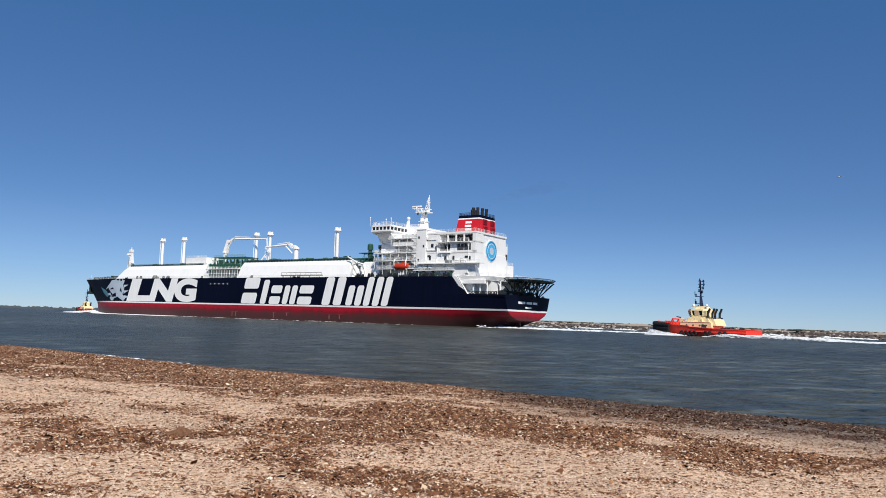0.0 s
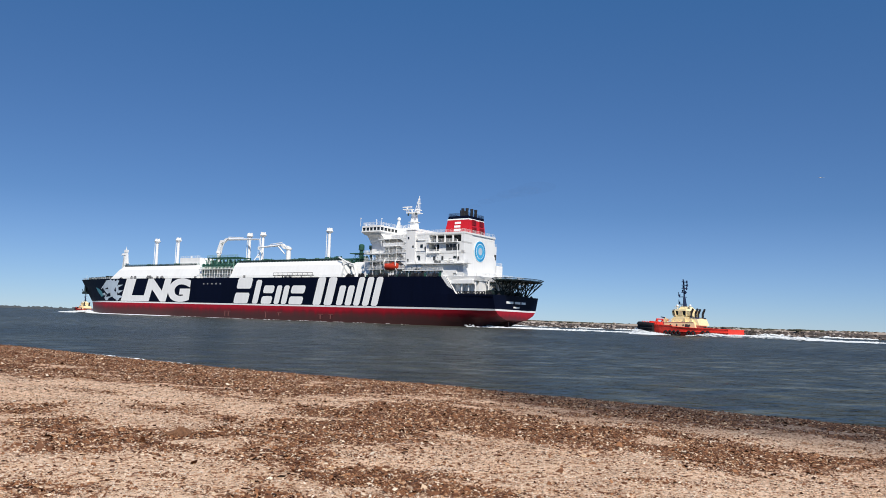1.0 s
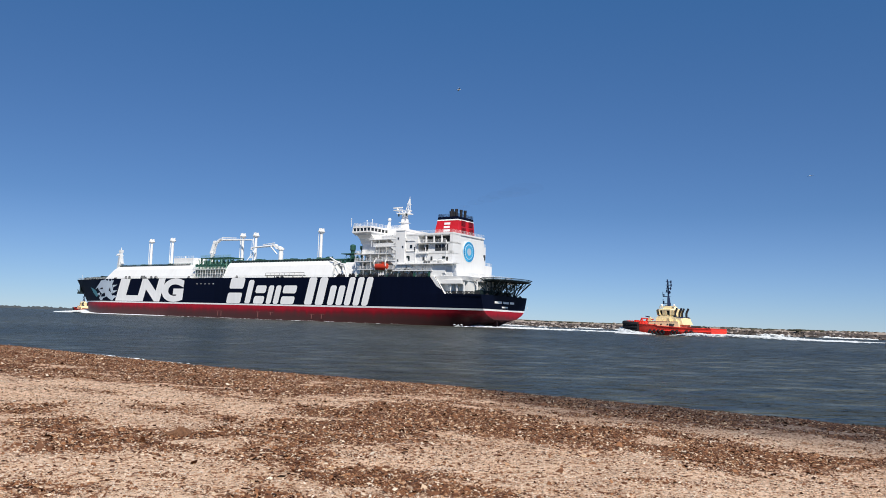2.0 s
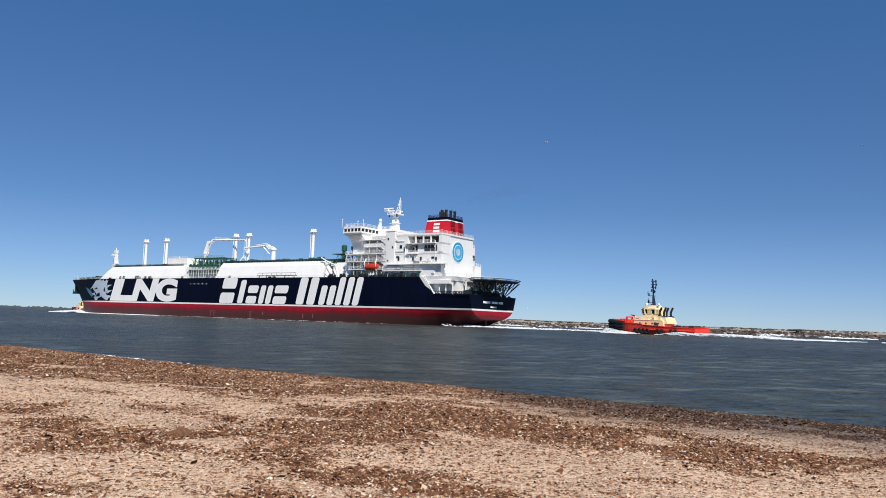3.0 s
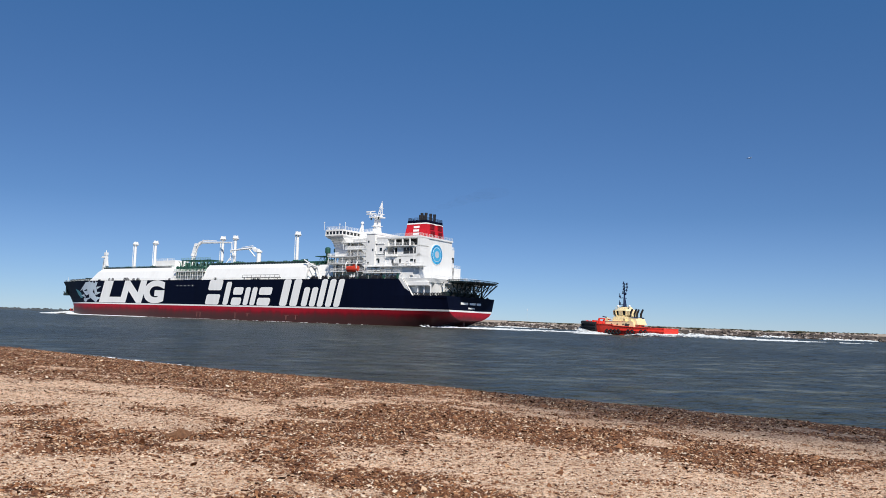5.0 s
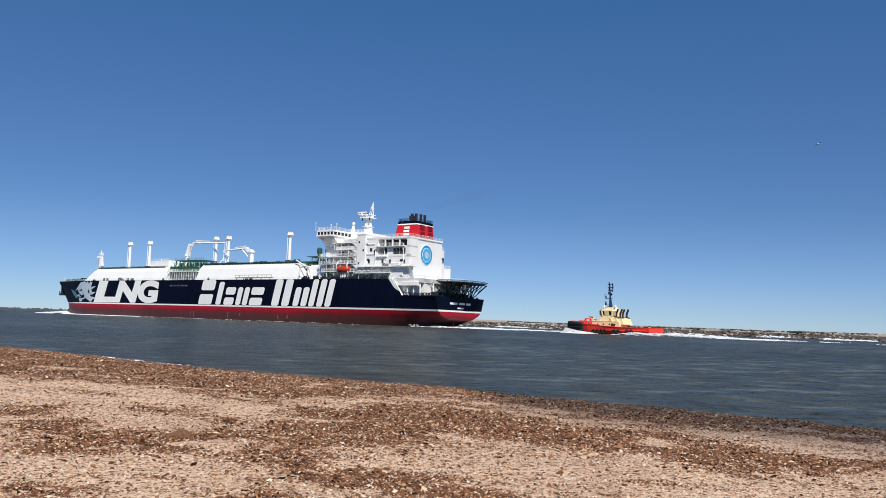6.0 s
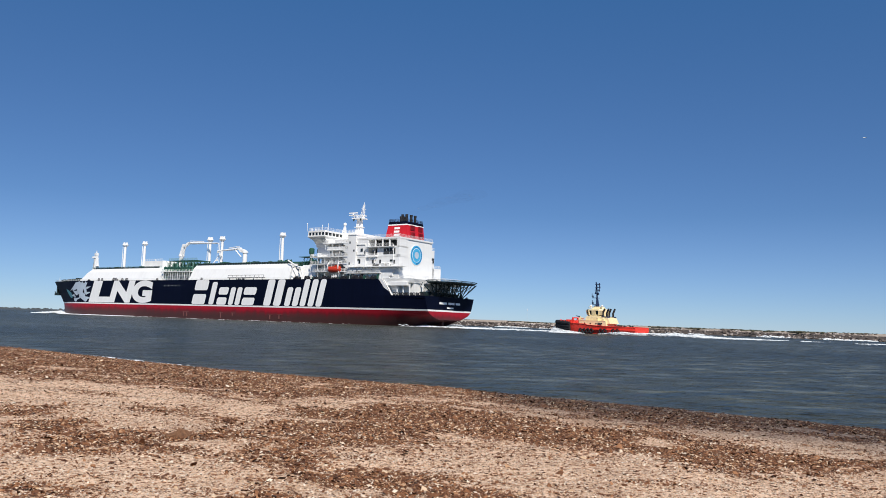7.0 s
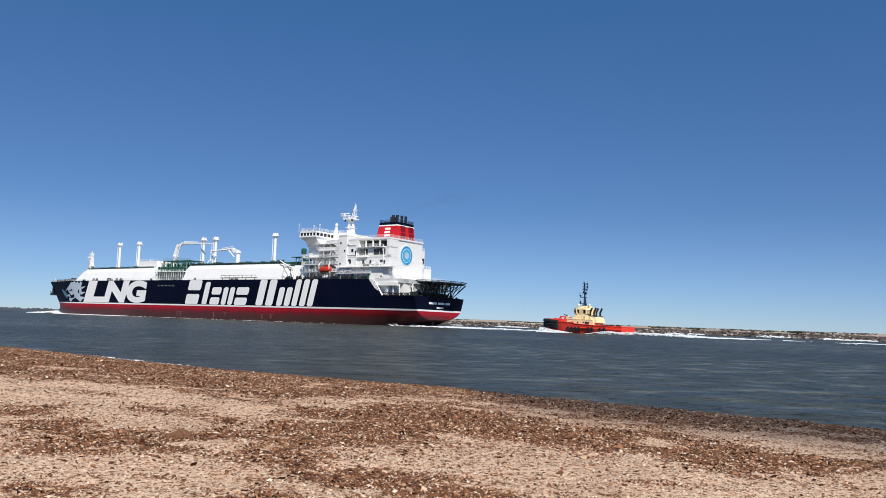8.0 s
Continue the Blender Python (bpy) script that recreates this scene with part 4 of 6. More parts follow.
    b.box((54.3, -21.5, 38.75), (63.8, 21.5, 40.3))
    part("bridge_glass", b, GLASS, bridge)
    # the cantilever bracket below the wing
    b = Build(K)
    b.box((54.2, 13.5, 29.1), (61.8, 17.6, 35.2))
    steps = [(17.6, 33.6), (17.9, 34.6), (18.6, 35.6), (19.6, 36.4), (20.9, 37.3)]
    for (v0, z0), (v1, z1) in zip(steps, steps[1:]):
        b.hexa([(54.4, 13.5, z0), (62.2, 13.5, z0), (62.2, v0, z0), (54.4, v0, z0)], [(54.4, 13.5, z1), (62.8, 13.5, z1), (62.8, v1, z1), (54.4, v1, z1)])
    part("wing_bracket", b, WHITE, bridge)
    b = Build(K)
    b.rail([(54.2, 0, 41.0), (54.2, 21.5, 41.0), (63.8, 21.5, 41.0), (63.8, 0, 41.0)], 1.3, 2.0, 0.06)
    part("roof_railing", b, WHITE, bridge)
    b = Build(K)
    b.rail([(46.2, 9.8, 41.0), (54, 9.8, 41.0)], 1.2, 2.0, 0.06)
    part("roof_railing", b, WHITE, bridge)
    # radar mast: a tapered column, one platform and a raked lattice topmast
    b = Build(K)
    b.hexa([(51.4, -1.4, 40.8), (55.2, -1.4, 40.8), (55.2, 1.4, 40.8), (51.4, 1.4, 40.8)], [(52.5, -0.8, 49.6), (54.3, -0.8, 49.6), (54.3, 0.8, 49.6), (52.5, 0.8, 49.6)])
    b.box((50.6, -2.4, 49.4), (56.4, 2.4, 49.8)).box((51.6, -1.8, 45.4), (55.4, 1.8, 45.6)).box((54.6, -0.9, 51.3), (59.4, 0.9, 51.6))
    b.tube((55.6, 0, 49.8), (57.6, 0, 51.4), 0.25, n=6).tube((54.4, 0, 49.8), (55.2, 0, 51.4), 0.25, n=6)
    for v in (-0.8, 0.8):
        b.tube((52.8, v, 49.8), (51.1, v * 0.3, 56.2), 0.18, 0.12, n=5).tube((51.2, v, 49.8), (50.9, v * 0.3, 56.2), 0.18, 0.12, n=5)
        for i in range(6):
            t0, t1 = i / 6, (i + 1) / 6
            b.tube((52.8 - 1.7 * t0, v * (1 - 0.7 * t0), 49.8 + 6.4 * t0), (51.2 - 0.3 * t1, v * (1 - 0.7 * t1), 49.8 + 6.4 * t1), 0.1, n=4)
    b.tube((51.0, 0, 56), (51.0, 0, 57.2), 0.14, n=5).tube((51.2, -1.6, 54.0), (51.2, 1.6, 54.0), 0.12, n=5)
    radar = part("radar_mast", b, WHITE, block, "white tapered radar mast with a raked lattice top", at=pose(-0.9 * K, 0, -0.8 * K))
    for u, v in ((55.4, 2.0), (51.0, 2.2)):
        b = Build(K)
        b.tube((u, v, 48.3), (u, v, 49.4), 0.35, n=8)
        part("lamp", b, GANTRY, radar)
    b = Build(K)
    b.box((55.0, -0.3, 52.3), (60.0, 0.3, 52.8)).tube((57.6, 0, 51.5), (57.6, 0, 52.4), 0.4, n=8)
    part("scanner", b, WHITE, radar)
    b = Build(K)
    b.box((50.9, -1.9, 50.8), (51.3, 1.9, 51.2)).tube((51.1, 0, 49.8), (51.1, 0, 50.9), 0.35, n=8)
    part("scanner", b, WHITE, radar)
    b = Build(K)
    b.rail([(50.7, 2.3, 49.8), (56.3, 2.3, 49.8)], 1.0, 1.4, 0.06, 2)
    part("railing", b, WHITE, radar)
    b = Build(K)
    b.hexa([(57.4, 3.2, 41), (59.4, 3.2, 41), (59.4, 4.8, 41), (57.4, 4.8, 41)], [(57.6, 3.7, 45), (58.4, 3.7, 45), (58.4, 4.3, 45), (57.6, 4.3, 45)]).ball((58.0, 4, 45.9), 0.8, n=12, m=8)
    part("satellite_dome", b, WHITE, block, smooth=True)
    for u, v, h in ((63, 10, 4), (61, 16, 2.6), (66, 20.6, 3.0), (48, 6, 3.2), (60, -6, 3)):
        b = Build(K)
        b.tube((u, v, 41), (u, v, 41.5 + h), 0.1, n=5).ball((u, v, 41.5 + h), 0.3, n=6, m=4)
        part("antenna", b, WHITE, block)


def casing(ship):
    """Engine casing: a long white house with open galleries, cut through where the frames of the openings stand."""
    b = Build(K)
    # core, and the outer port wall with two tall openings
    b.box((13.3, -4.1, 18.8), (43, 14.5, 36.2))
    b.box((13, -4.2, 18.9), (40, 20, 30.4 - 1.8))
    b.box((30.0, 14, 28.4), (43, 20, 36.5)).box((14.4, 14, 28.7), (24.9, 19.9, 32.4))
    b.box((13, 14, 28.4), (14.4, 20, 36.5))
    b.box((13, 14, 32.4), (31, 20, 33.0))
    b.box((13, 14, 36.0), (43, 20, 36.8))
    for u in (18.5, 22.3, 26.2):
        b.box((u - 0.25, 19.4, 32.8), (u + 0.25, 19.9, 36.2))
    b.box((17.7, 19.2, 28.4), (18.3, 19.9, 32.6)).box((13, 19, 28.2), (30, 20.0, 29.4))
    b.box((12.9, -4.2, 36.2), (43, 20.05, 36.9))
    body = part("engine_casing", b, WHITE, ship, "white engine casing with a round blue emblem")
    # back walls and added ducts in the openings; dark grey paints in the recess shade
    for u0, u1, z0, z1 in ((14.6, 29.8, 33.0, 35.9), (25.1, 29.8, 28.8, 32.3)):
        b = Build(K)
        b.box((u0, 14.4, z0), (u1, 15.2, z1))
        for i in range(4):
            u = u0 + (u1 - u0) * (i + 0.5) / 4
            b.tube((u, 16.5, z0), (u, 16.5, z1), 0.35, n=7)
        part("vent_opening", b, DIM, body, "opening with ducts, its shade painted dark grey")
    # the two large windows get DIM, the dimness behind them painted on
    for u, z, w, h in ((33.5, 31.6, 1.2, 1.4), (36, 34.0, 0.8, 0.8), (34.5, 26.6, 0.9, 1.8), (16.6, 30.8, 2.9, 2.5), (19.9, 30.8, 2.9, 2.5)):
        b = Build(K)
        b.box((u - w / 2, 19.7, z - h / 2), (u + w / 2, 20.1, z + h / 2))
        part("window", b, DIM if w > 2 else GLASS, body)
    # starboard steps seen past the aft face
    b = Build(K)
    b.box((14, -7.0, 19), (20, -4, 33.2)).box((14, -12.4, 19), (26, -4, 25.4))
    part("aft_annex", b, WHITE, body)
    b = Build(K)
    b.rail([(14.2, -6.9, 33.2), (14.2, -4.4, 33.2)], 1.2, 1.6, 0.07)
    part("roof_railing", b, WHITE, body)
    b = Build(K)
    b.rail([(14.2, -12.2, 25.4), (14.2, -7.2, 25.4)], 1.2, 1.6, 0.07)
    part("roof_railing", b, WHITE, body)
    b = Build(K)
    b.rail([(43, 19.8, 36.9), (13.2, 19.8, 36.9), (13.2, -4, 36.9)], 1.1, 2.2, 0.045)
    part("roof_railing", b, WHITE, body)
    b = Build(K)
    b.box((13.7, -6.4, 27.6), (14.1, -5.0, 29.8))
    part("door", b, DIM, body)
    # the overhanging gallery low on the port side, on brackets, and the walkway below it
    for z, u0, u1, v1, drop in ((24.4, 9.5, 40, 22.0, 1.6), (21.8, 22, 42, 21.2, 0.7)):
        b = Build(K)
        b.box((u0, 19, z - 0.35), (u1, v1, z))
        for u in np.arange(u0 + 2, u1, 5.2):
            b.hexa([(u - 0.12, 19.4, z - drop - 0.3), (u + 0.12, 19.4, z - drop - 0.3), (u + 0.12, 20.0, z - drop - 0.3), (u - 0.12, 20.0, z - drop - 0.3)],
                   [(u - 0.12, 19.4, z - 0.3), (u + 0.12, 19.4, z - 0.3), (u + 0.12, v1 - 0.2, z - 0.3), (u - 0.12, v1 - 0.2, z - 0.3)])
        g = part("gallery", b, WHITE, body)
        b = Build(K)
        b.rail([(u0 + 0.1, v1 - 0.1, z), (u1, v1 - 0.1, z)], 1.1, 2.4, 0.045)
        part("railing", b, WHITE, g)
    # curved side screen where the gallery meets the aft deck
    b = Build(K)
    curve = [(22.0, 19.0), (19.5, 19.4), (17.5, 20.4), (16.0, 21.8), (15.0, 23.2), (13.5, 24.2)]
    for (_, za), (ub, zb) in zip(curve, curve[1:]):
        b.hexa([(ub, 20.2, za), (23.5, 20.2, za), (23.5, 20.5, za), (ub, 20.5, za)], [(ub, 20.2, zb), (23.5, 20.2, zb), (23.5, 20.5, zb), (ub, 20.5, zb)])
    part("side_screen", b, WHITE, body)
    rng = random.Random(21)
    for i in range(14):
        u, z = rng.uniform(15, 40), rng.choice([19.4, 22.0, 24.6, 24.6])
        b = Build(K)
        h = rng.uniform(0.8, 2.0)
        b.box((u - 0.5, 19.6, z), (u + rng.uniform(0.2, 0.8), 20.4, z + h))
        part("deck_locker", b, DIM if rng.random() < 0.5 else WHITE, body)
    for u, v in ((37, 20.2), (31, 20.2), (26, 20.2), (16, 20.15)):
        b = Build(K)
        b.tube((u, v, 20), (u, v, rng.uniform(28, 35)), 0.16, n=5)
        part("pipe", b, WHITE, body)
    # balconies before the openings, with rails
    for z, u0, u1, v1 in ((32.9, 15.5, 30, 21.3), (28.7, 24.5, 30.2, 20.9)):
        b = Build(K)
        b.box((u0, 19.8, z - 0.3), (u1, v1, z))
        for u in np.arange(u0 + 0.8, u1, 3.4):
            b.tube((u, 20, z - 2.0), (u, v1 - 0.2, z - 0.3), 0.12, n=5)
        balcony = part("balcony", b, WHITE, body)
        b = Build(K)
        b.rail([(u0 + 0.1, v1 - 0.1, z), (u1 - 0.1, v1 - 0.1, z)], 1.2, 1.7, 0.05)
        part("railing", b, WHITE, balcony)
    # raft canisters, lamps, vents and boxes on the port wall
    for i, (u, z) in enumerate(((38.5, 23.0), (36, 23.0), (33.5, 23.0), (18, 25.2), (20.6, 25.2))):
        b = Build(K)
        b.tube((u - 0.9, 20.9, z + 0.3), (u + 0.9, 20.9, z + 0.3), 0.5, n=10).box((u - 0.8, 20.5, z - 0.6), (u + 0.8, 21.2, z - 0.1))
        part("raft_canister", b, WHITE, body, smooth=True)
    for u, z, w, h in ((40.5, 34.6, 0.7, 1.1), (38.2, 30.2, 1.0, 1.0), (31.6, 30.4, 0.5, 1.9), (35.0, 27.4, 1.2, 0.7), (27.0, 26.4, 0.8, 1.7), (23.0, 26.4, 0.8, 1.7),
                       (17.0, 26.8, 1.4, 0.8), (39.6, 21.0, 0.8, 1.8), (41.6, 27.2, 0.6, 0.8), (15.4, 26.2, 0.7, 1.6)):
        b = Build(K)
        b.box((u - w / 2, 19.9, z - h / 2), (u + w / 2, 20.22, z + h / 2))
        part("wall_box", b, DIM if h > 1.2 else GANTRY, body)
    b = Build(K)
    for i in range(40):
        z = 25 + i * 0.29
        b.box((41.8, 20.0, z), (42.5, 20.25, z + 0.08))
    b.box((41.7, 20.0, 25), (41.82, 20.3, 36.6)).box((42.48, 20.0, 25), (42.6, 20.3, 36.6))
    part("ladder", b, WHITE, body)
    for z in (30.9, 35.2, 26.0):
        b = Build(K)
        b.path([(43, 20.25, z), (36, 20.25, z), (36, 20.25, z - 1.2), (31.5, 20.25, z - 1.2)], 0.14, n=6)
        part("pipe", b, WHITE, body)
    # round emblem on the aft face, plain rings
    for r, mat, off, name in ((4.4, WHITE_LETTER, 0.05, "emblem_rim"), (4.15, BLUE_EMBLEM, 0.1, "emblem"), (3.05, WHITE_LETTER, 0.15, "emblem_ring"),
                              (2.85, BLUE_EMBLEM, 0.2, "emblem_field"), (1.5, PALE_EMBLEM, 0.25, "emblem_centre")):
        b = Build(K)
        b.tube((13.05, 8.1, 29.9), (12.9 - off, 8.1, 29.9), r, n=40)
        part(name, b, mat, body)


    b = Build(K)                        # ring of small dark marks, too small to read
    for i in range(22):
        a = math.radians(30 + i * 300 / 21 - 60)
        y, z = 8.1 + 3.6 * math.cos(a), 29.9 + 3.6 * math.sin(a)
        b.box((12.6, y - 0.13, z - 0.2), (12.95, y + 0.13, z + 0.2))
    part("emblem_writing", b, EMBLEM_INK, body)


def funnel(ship):
    b = Build(K)
    z0, z1, zt = 36.8, 44.2, 45.9
    low = [(19.2, -6.3), (31.8, -6.3), (31.8, 6.7), (19.2, 6.7)]
    high = [(19.9, -5.9), (30.2, -5.9), (30.2, 6.3), (19.9, 6.3)]

    def ringed(t0, t1, mi, out=0.0):
        def at(t):
            return [(a + (c - a) * t + (out if a > 20 else -out), d + (e - d) * t + (out if d > 0 else -out), z0 + (z1 - z0) * t) for (a, d), (c, e) in zip(low, high)]
        b.hexa(at(t0), at(t1), mi)
    ringed(0.0, 0.05, 2)
    ringed(0.05, 0.14, 1, 0.06)
    ringed(0.14, 0.93, 0)
    ringed(0.93, 1.0, 1, 0.06)
    ringed(1.0, 1.16, 2, 0.02)
    fun = part("funnel", b, [FUNNEL_RED, WHITE_LETTER, NAVY], ship, "red funnel with white bands and navy top")
    for v in (-3.2, 2.6):
        for z in (38.6, 41.6):
            b = Build(K)
            b.box((18.95 + (z - 37) * 0.1, v - 1.5, z), (20.3, v + 1.5, z + 2.2))
            for j in range(5):
                b.box((18.8 + (z - 37) * 0.1, v - 1.5, z + 0.2 + j * 0.42), (19.3, v + 1.5, z + 0.34 + j * 0.42))
            part("louvre", b, FUNNEL_DARK, fun, "dark red funnel louvre")
    b = Build(K)
    # a plain mark of three bars in place of the company's letter
    for z, u0, u1 in ((42.4, 26.6, 23.6), (40.9, 26.8, 23.8), (39.4, 26.8, 23.6)):
        b.box((u1, 6.3, z - 0.45), (u0, 6.78 - (z - 37) * 0.05, z + 0.45))
    part("funnel_mark", b, WHITE_LETTER, fun, "plain white mark")
    for u, v, h in ((25.4, 2.4, 2.7), (24.2, 1.0, 2.9), (23.0, -0.8, 2.7), (22.0, -2.4, 2.5), (27.4, -2, 2.4), (25, 4, 1.6)):
        b = Build(K)
        b.tube((u, v, 45.4), (u, v, 46.2 + h), 0.58, n=10).tube((u, v, 45.9 + h - 0.3), (u, v, 46.4 + h), 0.66, n=10)
        part("exhaust_pipe", b, SOOT, fun, smooth=True)
    b = Build(K)
    b.rail([(20, 6, 45.3), (30, 6, 45.3), (30, -5.6, 45.3), (20, -5.6, 45.3), (20, 6, 45.3)], 1.2, 1.8, 0.07)
    part("railing", b, SOOT, fun)


def lifeboat(ship):
    b = Build(K)
    prof = [(-3.9, 0.1, 0.9), (-3.5, 0.9, 0.2), (-2, 1.35, 0), (1.8, 1.35, 0), (3.2, 0.9, 0.2), (3.9, 0.15, 0.8)]
    rings = []
    for x, w, k in prof:
        rings.append([(49 + x, 20 + w * math.cos(a), 23.3 + k * 0.5 + (1.5 if math.sin(a) > 0 else 1.2) * (1 - k * 0.5) * math.sin(a)) for a in np.linspace(0, 2 * math.pi, 12, endpoint=False)])
    verts = [p for r in rings for p in r]
    n = 12
    faces = [tuple(range(n)), tuple(range(5 * n, 6 * n))[::-1]]
    for j in range(5):
        faces += [(j * n + i, (j + 1) * n + i, (j + 1) * n + (i + 1) % n, j * n + (i + 1) % n) for i in range(n)]
    b.add(verts, faces).box((46.2, 19.3, 24.4), (48.2, 20.7, 25.3))
    boat = part("lifeboat", b, ORANGE_BOAT, ship, "orange-red enclosed lifeboat in davits", smooth=True)
    for u in (46, 52):
        b = Build(K)
        b.path([(u, 17, 20), (u, 20.4, 22), (u, 21.2, 25), (u, 20.2, 26.8), (u, 17, 27)], 0.22)
        part("davit", b, WHITE, boat)


def stern_works(ship):
    # white aft deck over the open mooring deck
    b = Build(K)
    b.hexa([(4.5, -15, 17.6), (20.5, -15, 17.6), (20.5, 20.4, 17.6), (7.5, 19.0, 17.6)], [(4.5, -15, 19.3), (22, -15, 19.3), (22, 21, 19.3), (7, 19.4, 19.3)])
    b.box((14, -14, 11.3), (21, 18.2, 17.7)).box((7.5, -11, 11.3), (16.5, 16.4, 17.7)).box((8.5, 18.6, 16.3), (20, 20.2, 17.8))
    b.hexa([(16.0, 19.3, 12.2), (17.2, 19.3, 12.2), (17.2, 20.6, 12.2), (16.0, 20.6, 12.2)], [(20.4, 19.6, 19.1), (22.4, 19.6, 19.1), (22.4, 21.6, 19.1), (20.4, 21.6, 19.1)])
    for u, v in ((8.2, 18.3), (11, 19), (14, 19.2), (6, 12), (6, 4), (6, -4), (6, -12)):
        b.tube((u, v, 11.4), (u, v, 17.7), 0.3, n=7)
        b.tube((u, v, 15.6), (u + 1.6, v, 17.6), 0.18, n=5)
    aft = part("aft_deck", b, WHITE, ship, "white aft deck over the open mooring deck")
    b = Build(K)
    b.rail([(22, 20.6, 19.3), (7.2, 19.2, 19.3), (4.6, 14, 19.3), (4.6, -14, 19.3)], 1.2, 1.9, 0.06)
    part("railing", b, WHITE, aft)
    for i in range(11):                 # round chocks along the port quarter
        u = 1.2 + i * 1.35
        v = half_breadth(u, 12) - 0.35
        b = Build(K)
        ring = [(u + 0.5 * math.cos(a), v, 12.85 + 0.5 * math.sin(a)) for a in np.linspace(0, 2 * math.pi, 11)]
        b.path(ring, 0.17, n=6).box((u - 0.45, v - 0.2, 12.0), (u + 0.45, v + 0.2, 12.4))
        part("ring_chock", b, SOOT, ship)
    for u in np.arange(2, 14, 2.6):
        b = Build(K)
        v = half_breadth(u, 12) - 2.2
        b.tube((u, v, 11.4), (u, v, 13.4), 0.3, n=8).tube((u + 0.9, v, 11.4), (u + 0.9, v, 13.4), 0.3, n=8).box((u - 0.4, v - 0.3, 11.4), (u + 1.3, v + 0.3, 11.7))
        part("bollard", b, SOOT, ship)
    for v in (13, 8.5, 4, -1, -5.5, -10, -14):
        b = Build(K)
        b.tube((0.7, v, 11.4), (0.7, v, 12.9), 0.35, n=7).box((0.4, v - 1, 12.0), (1.0, v + 1, 12.5))
        part("bollard", b, SOOT, ship)
    for u, v in ((4.5, 12), (4.5, 5), (4.5, -2), (4.5, -9)):
        b = Build(K)
        b.tube((u, v - 1.5, 13), (u, v + 1.5, 13), 1.2, n=10).box((u - 1.4, v - 2, 11.4), (u + 1.4, v - 1.5, 14)).box((u - 1.4, v + 1.5, 11.4), (u + 1.4, v + 2, 14))
        part("mooring_winch", b, GANTRY, ship, "dark mooring winch on the aft deck")
    # plain bars in place of the name and home port on the transom
    for v0, v1, z0, z1 in ((8.2, 2.6, 9.1, 10.0), (1.4, -3.2, 9.1, 10.0), (-4.2, -7.6, 9.1, 10.0), (2.4, -2.6, 7.4, 8.0)):
        b = Build(K)
        b.box((-0.06, min(v0, v1), z0), (0.05, max(v0, v1), z1))
        part("name_bar", b, WHITE_LETTER, ship, "plain white bar")
    # dark lattice platform over the stern
    b = Build(K)
    cu, cv, r, z = -0.9, 0.6, 14.2, 18.4
    oct8 = [(cu + r * 0.52 * math.cos(a), cv + r * math.sin(a)) for a in (math.pi * (i + 0.5) / 6 for i in range(12))]
    b.hexa([(x, y, z - 0.5) for x, y in oct8], [(x, y, z) for x, y in oct8])
    plat = part("stern_platform", b, GANTRY, ship, "dark steel lattice platform over the stern")
    b = Build(K)
    for i in range(12):
        x, y = oct8[i]
        x2, y2 = oct8[(i + 1) % 12]
        b.tube((x, y, z - 0.2), (x2, y2, z - 0.2), 0.25, n=5)
        ox, oy = cu + (x - cu) * 1.13, cv + (y - cv) * 1.09
        px, py = cu + (x2 - cu) * 1.13, cv + (y2 - cv) * 1.09
        b.tube((x, y, z - 0.2), (ox, oy, z + 0.5), 0.1, n=4).tube((ox, oy, z + 0.5), (px, py, z + 0.5), 0.12, n=4)
        b.tube(((x + ox) / 2, (y + oy) / 2, z + 0.15), ((x2 + px) / 2, (y2 + py) / 2, z + 0.15), 0.07, n=4)
        b.tube((x, y, z), (x, y, z + 0.5), 0.08, n=4)
    part("safety_net_frame", b, GANTRY, plat)
    b = Build(K)
    feet = [(1.4, 9), (1.4, 3), (1.4, -3.5), (1.4, -10)]
    for i, (fu, fv) in enumerate(feet):
        b = Build(K)
        for du, dv in ((-6.5, 3.5), (-6.5, -3.5), (0, 4), (0, -4), (5, 3), (-4, 0)):
            tu, tv = fu + du, max(-12.5, min(13, fv + dv))
            b.tube((fu, fv, 11.5), (tu, tv, z - 0.4), 0.22, n=5)
        b.tube((fu, fv, 11.4), (fu, fv, z), 0.35, n=6)
        part("lattice_leg", b, GANTRY, plat)
    b = Build(K)
    for zz, s in ((15.2, 0.55), (17.0, 0.8)):
        b.tube((2.5 - 7 * s * 0.7, 11, zz), (2.5 - 7 * s * 0.7, -11.5, zz), 0.15, n=5)
    for i in range(9):
        v = 11 - i * 2.6
        b.tube((-4.5, v, z - 0.5), (-1.5, v - 1.3, 14.6), 0.14, n=4).tube((-1.5, v - 1.3, 14.6), (-4.5, v - 2.6, z - 0.5), 0.14, n=4)
    part("lattice_brace", b, GANTRY, plat)


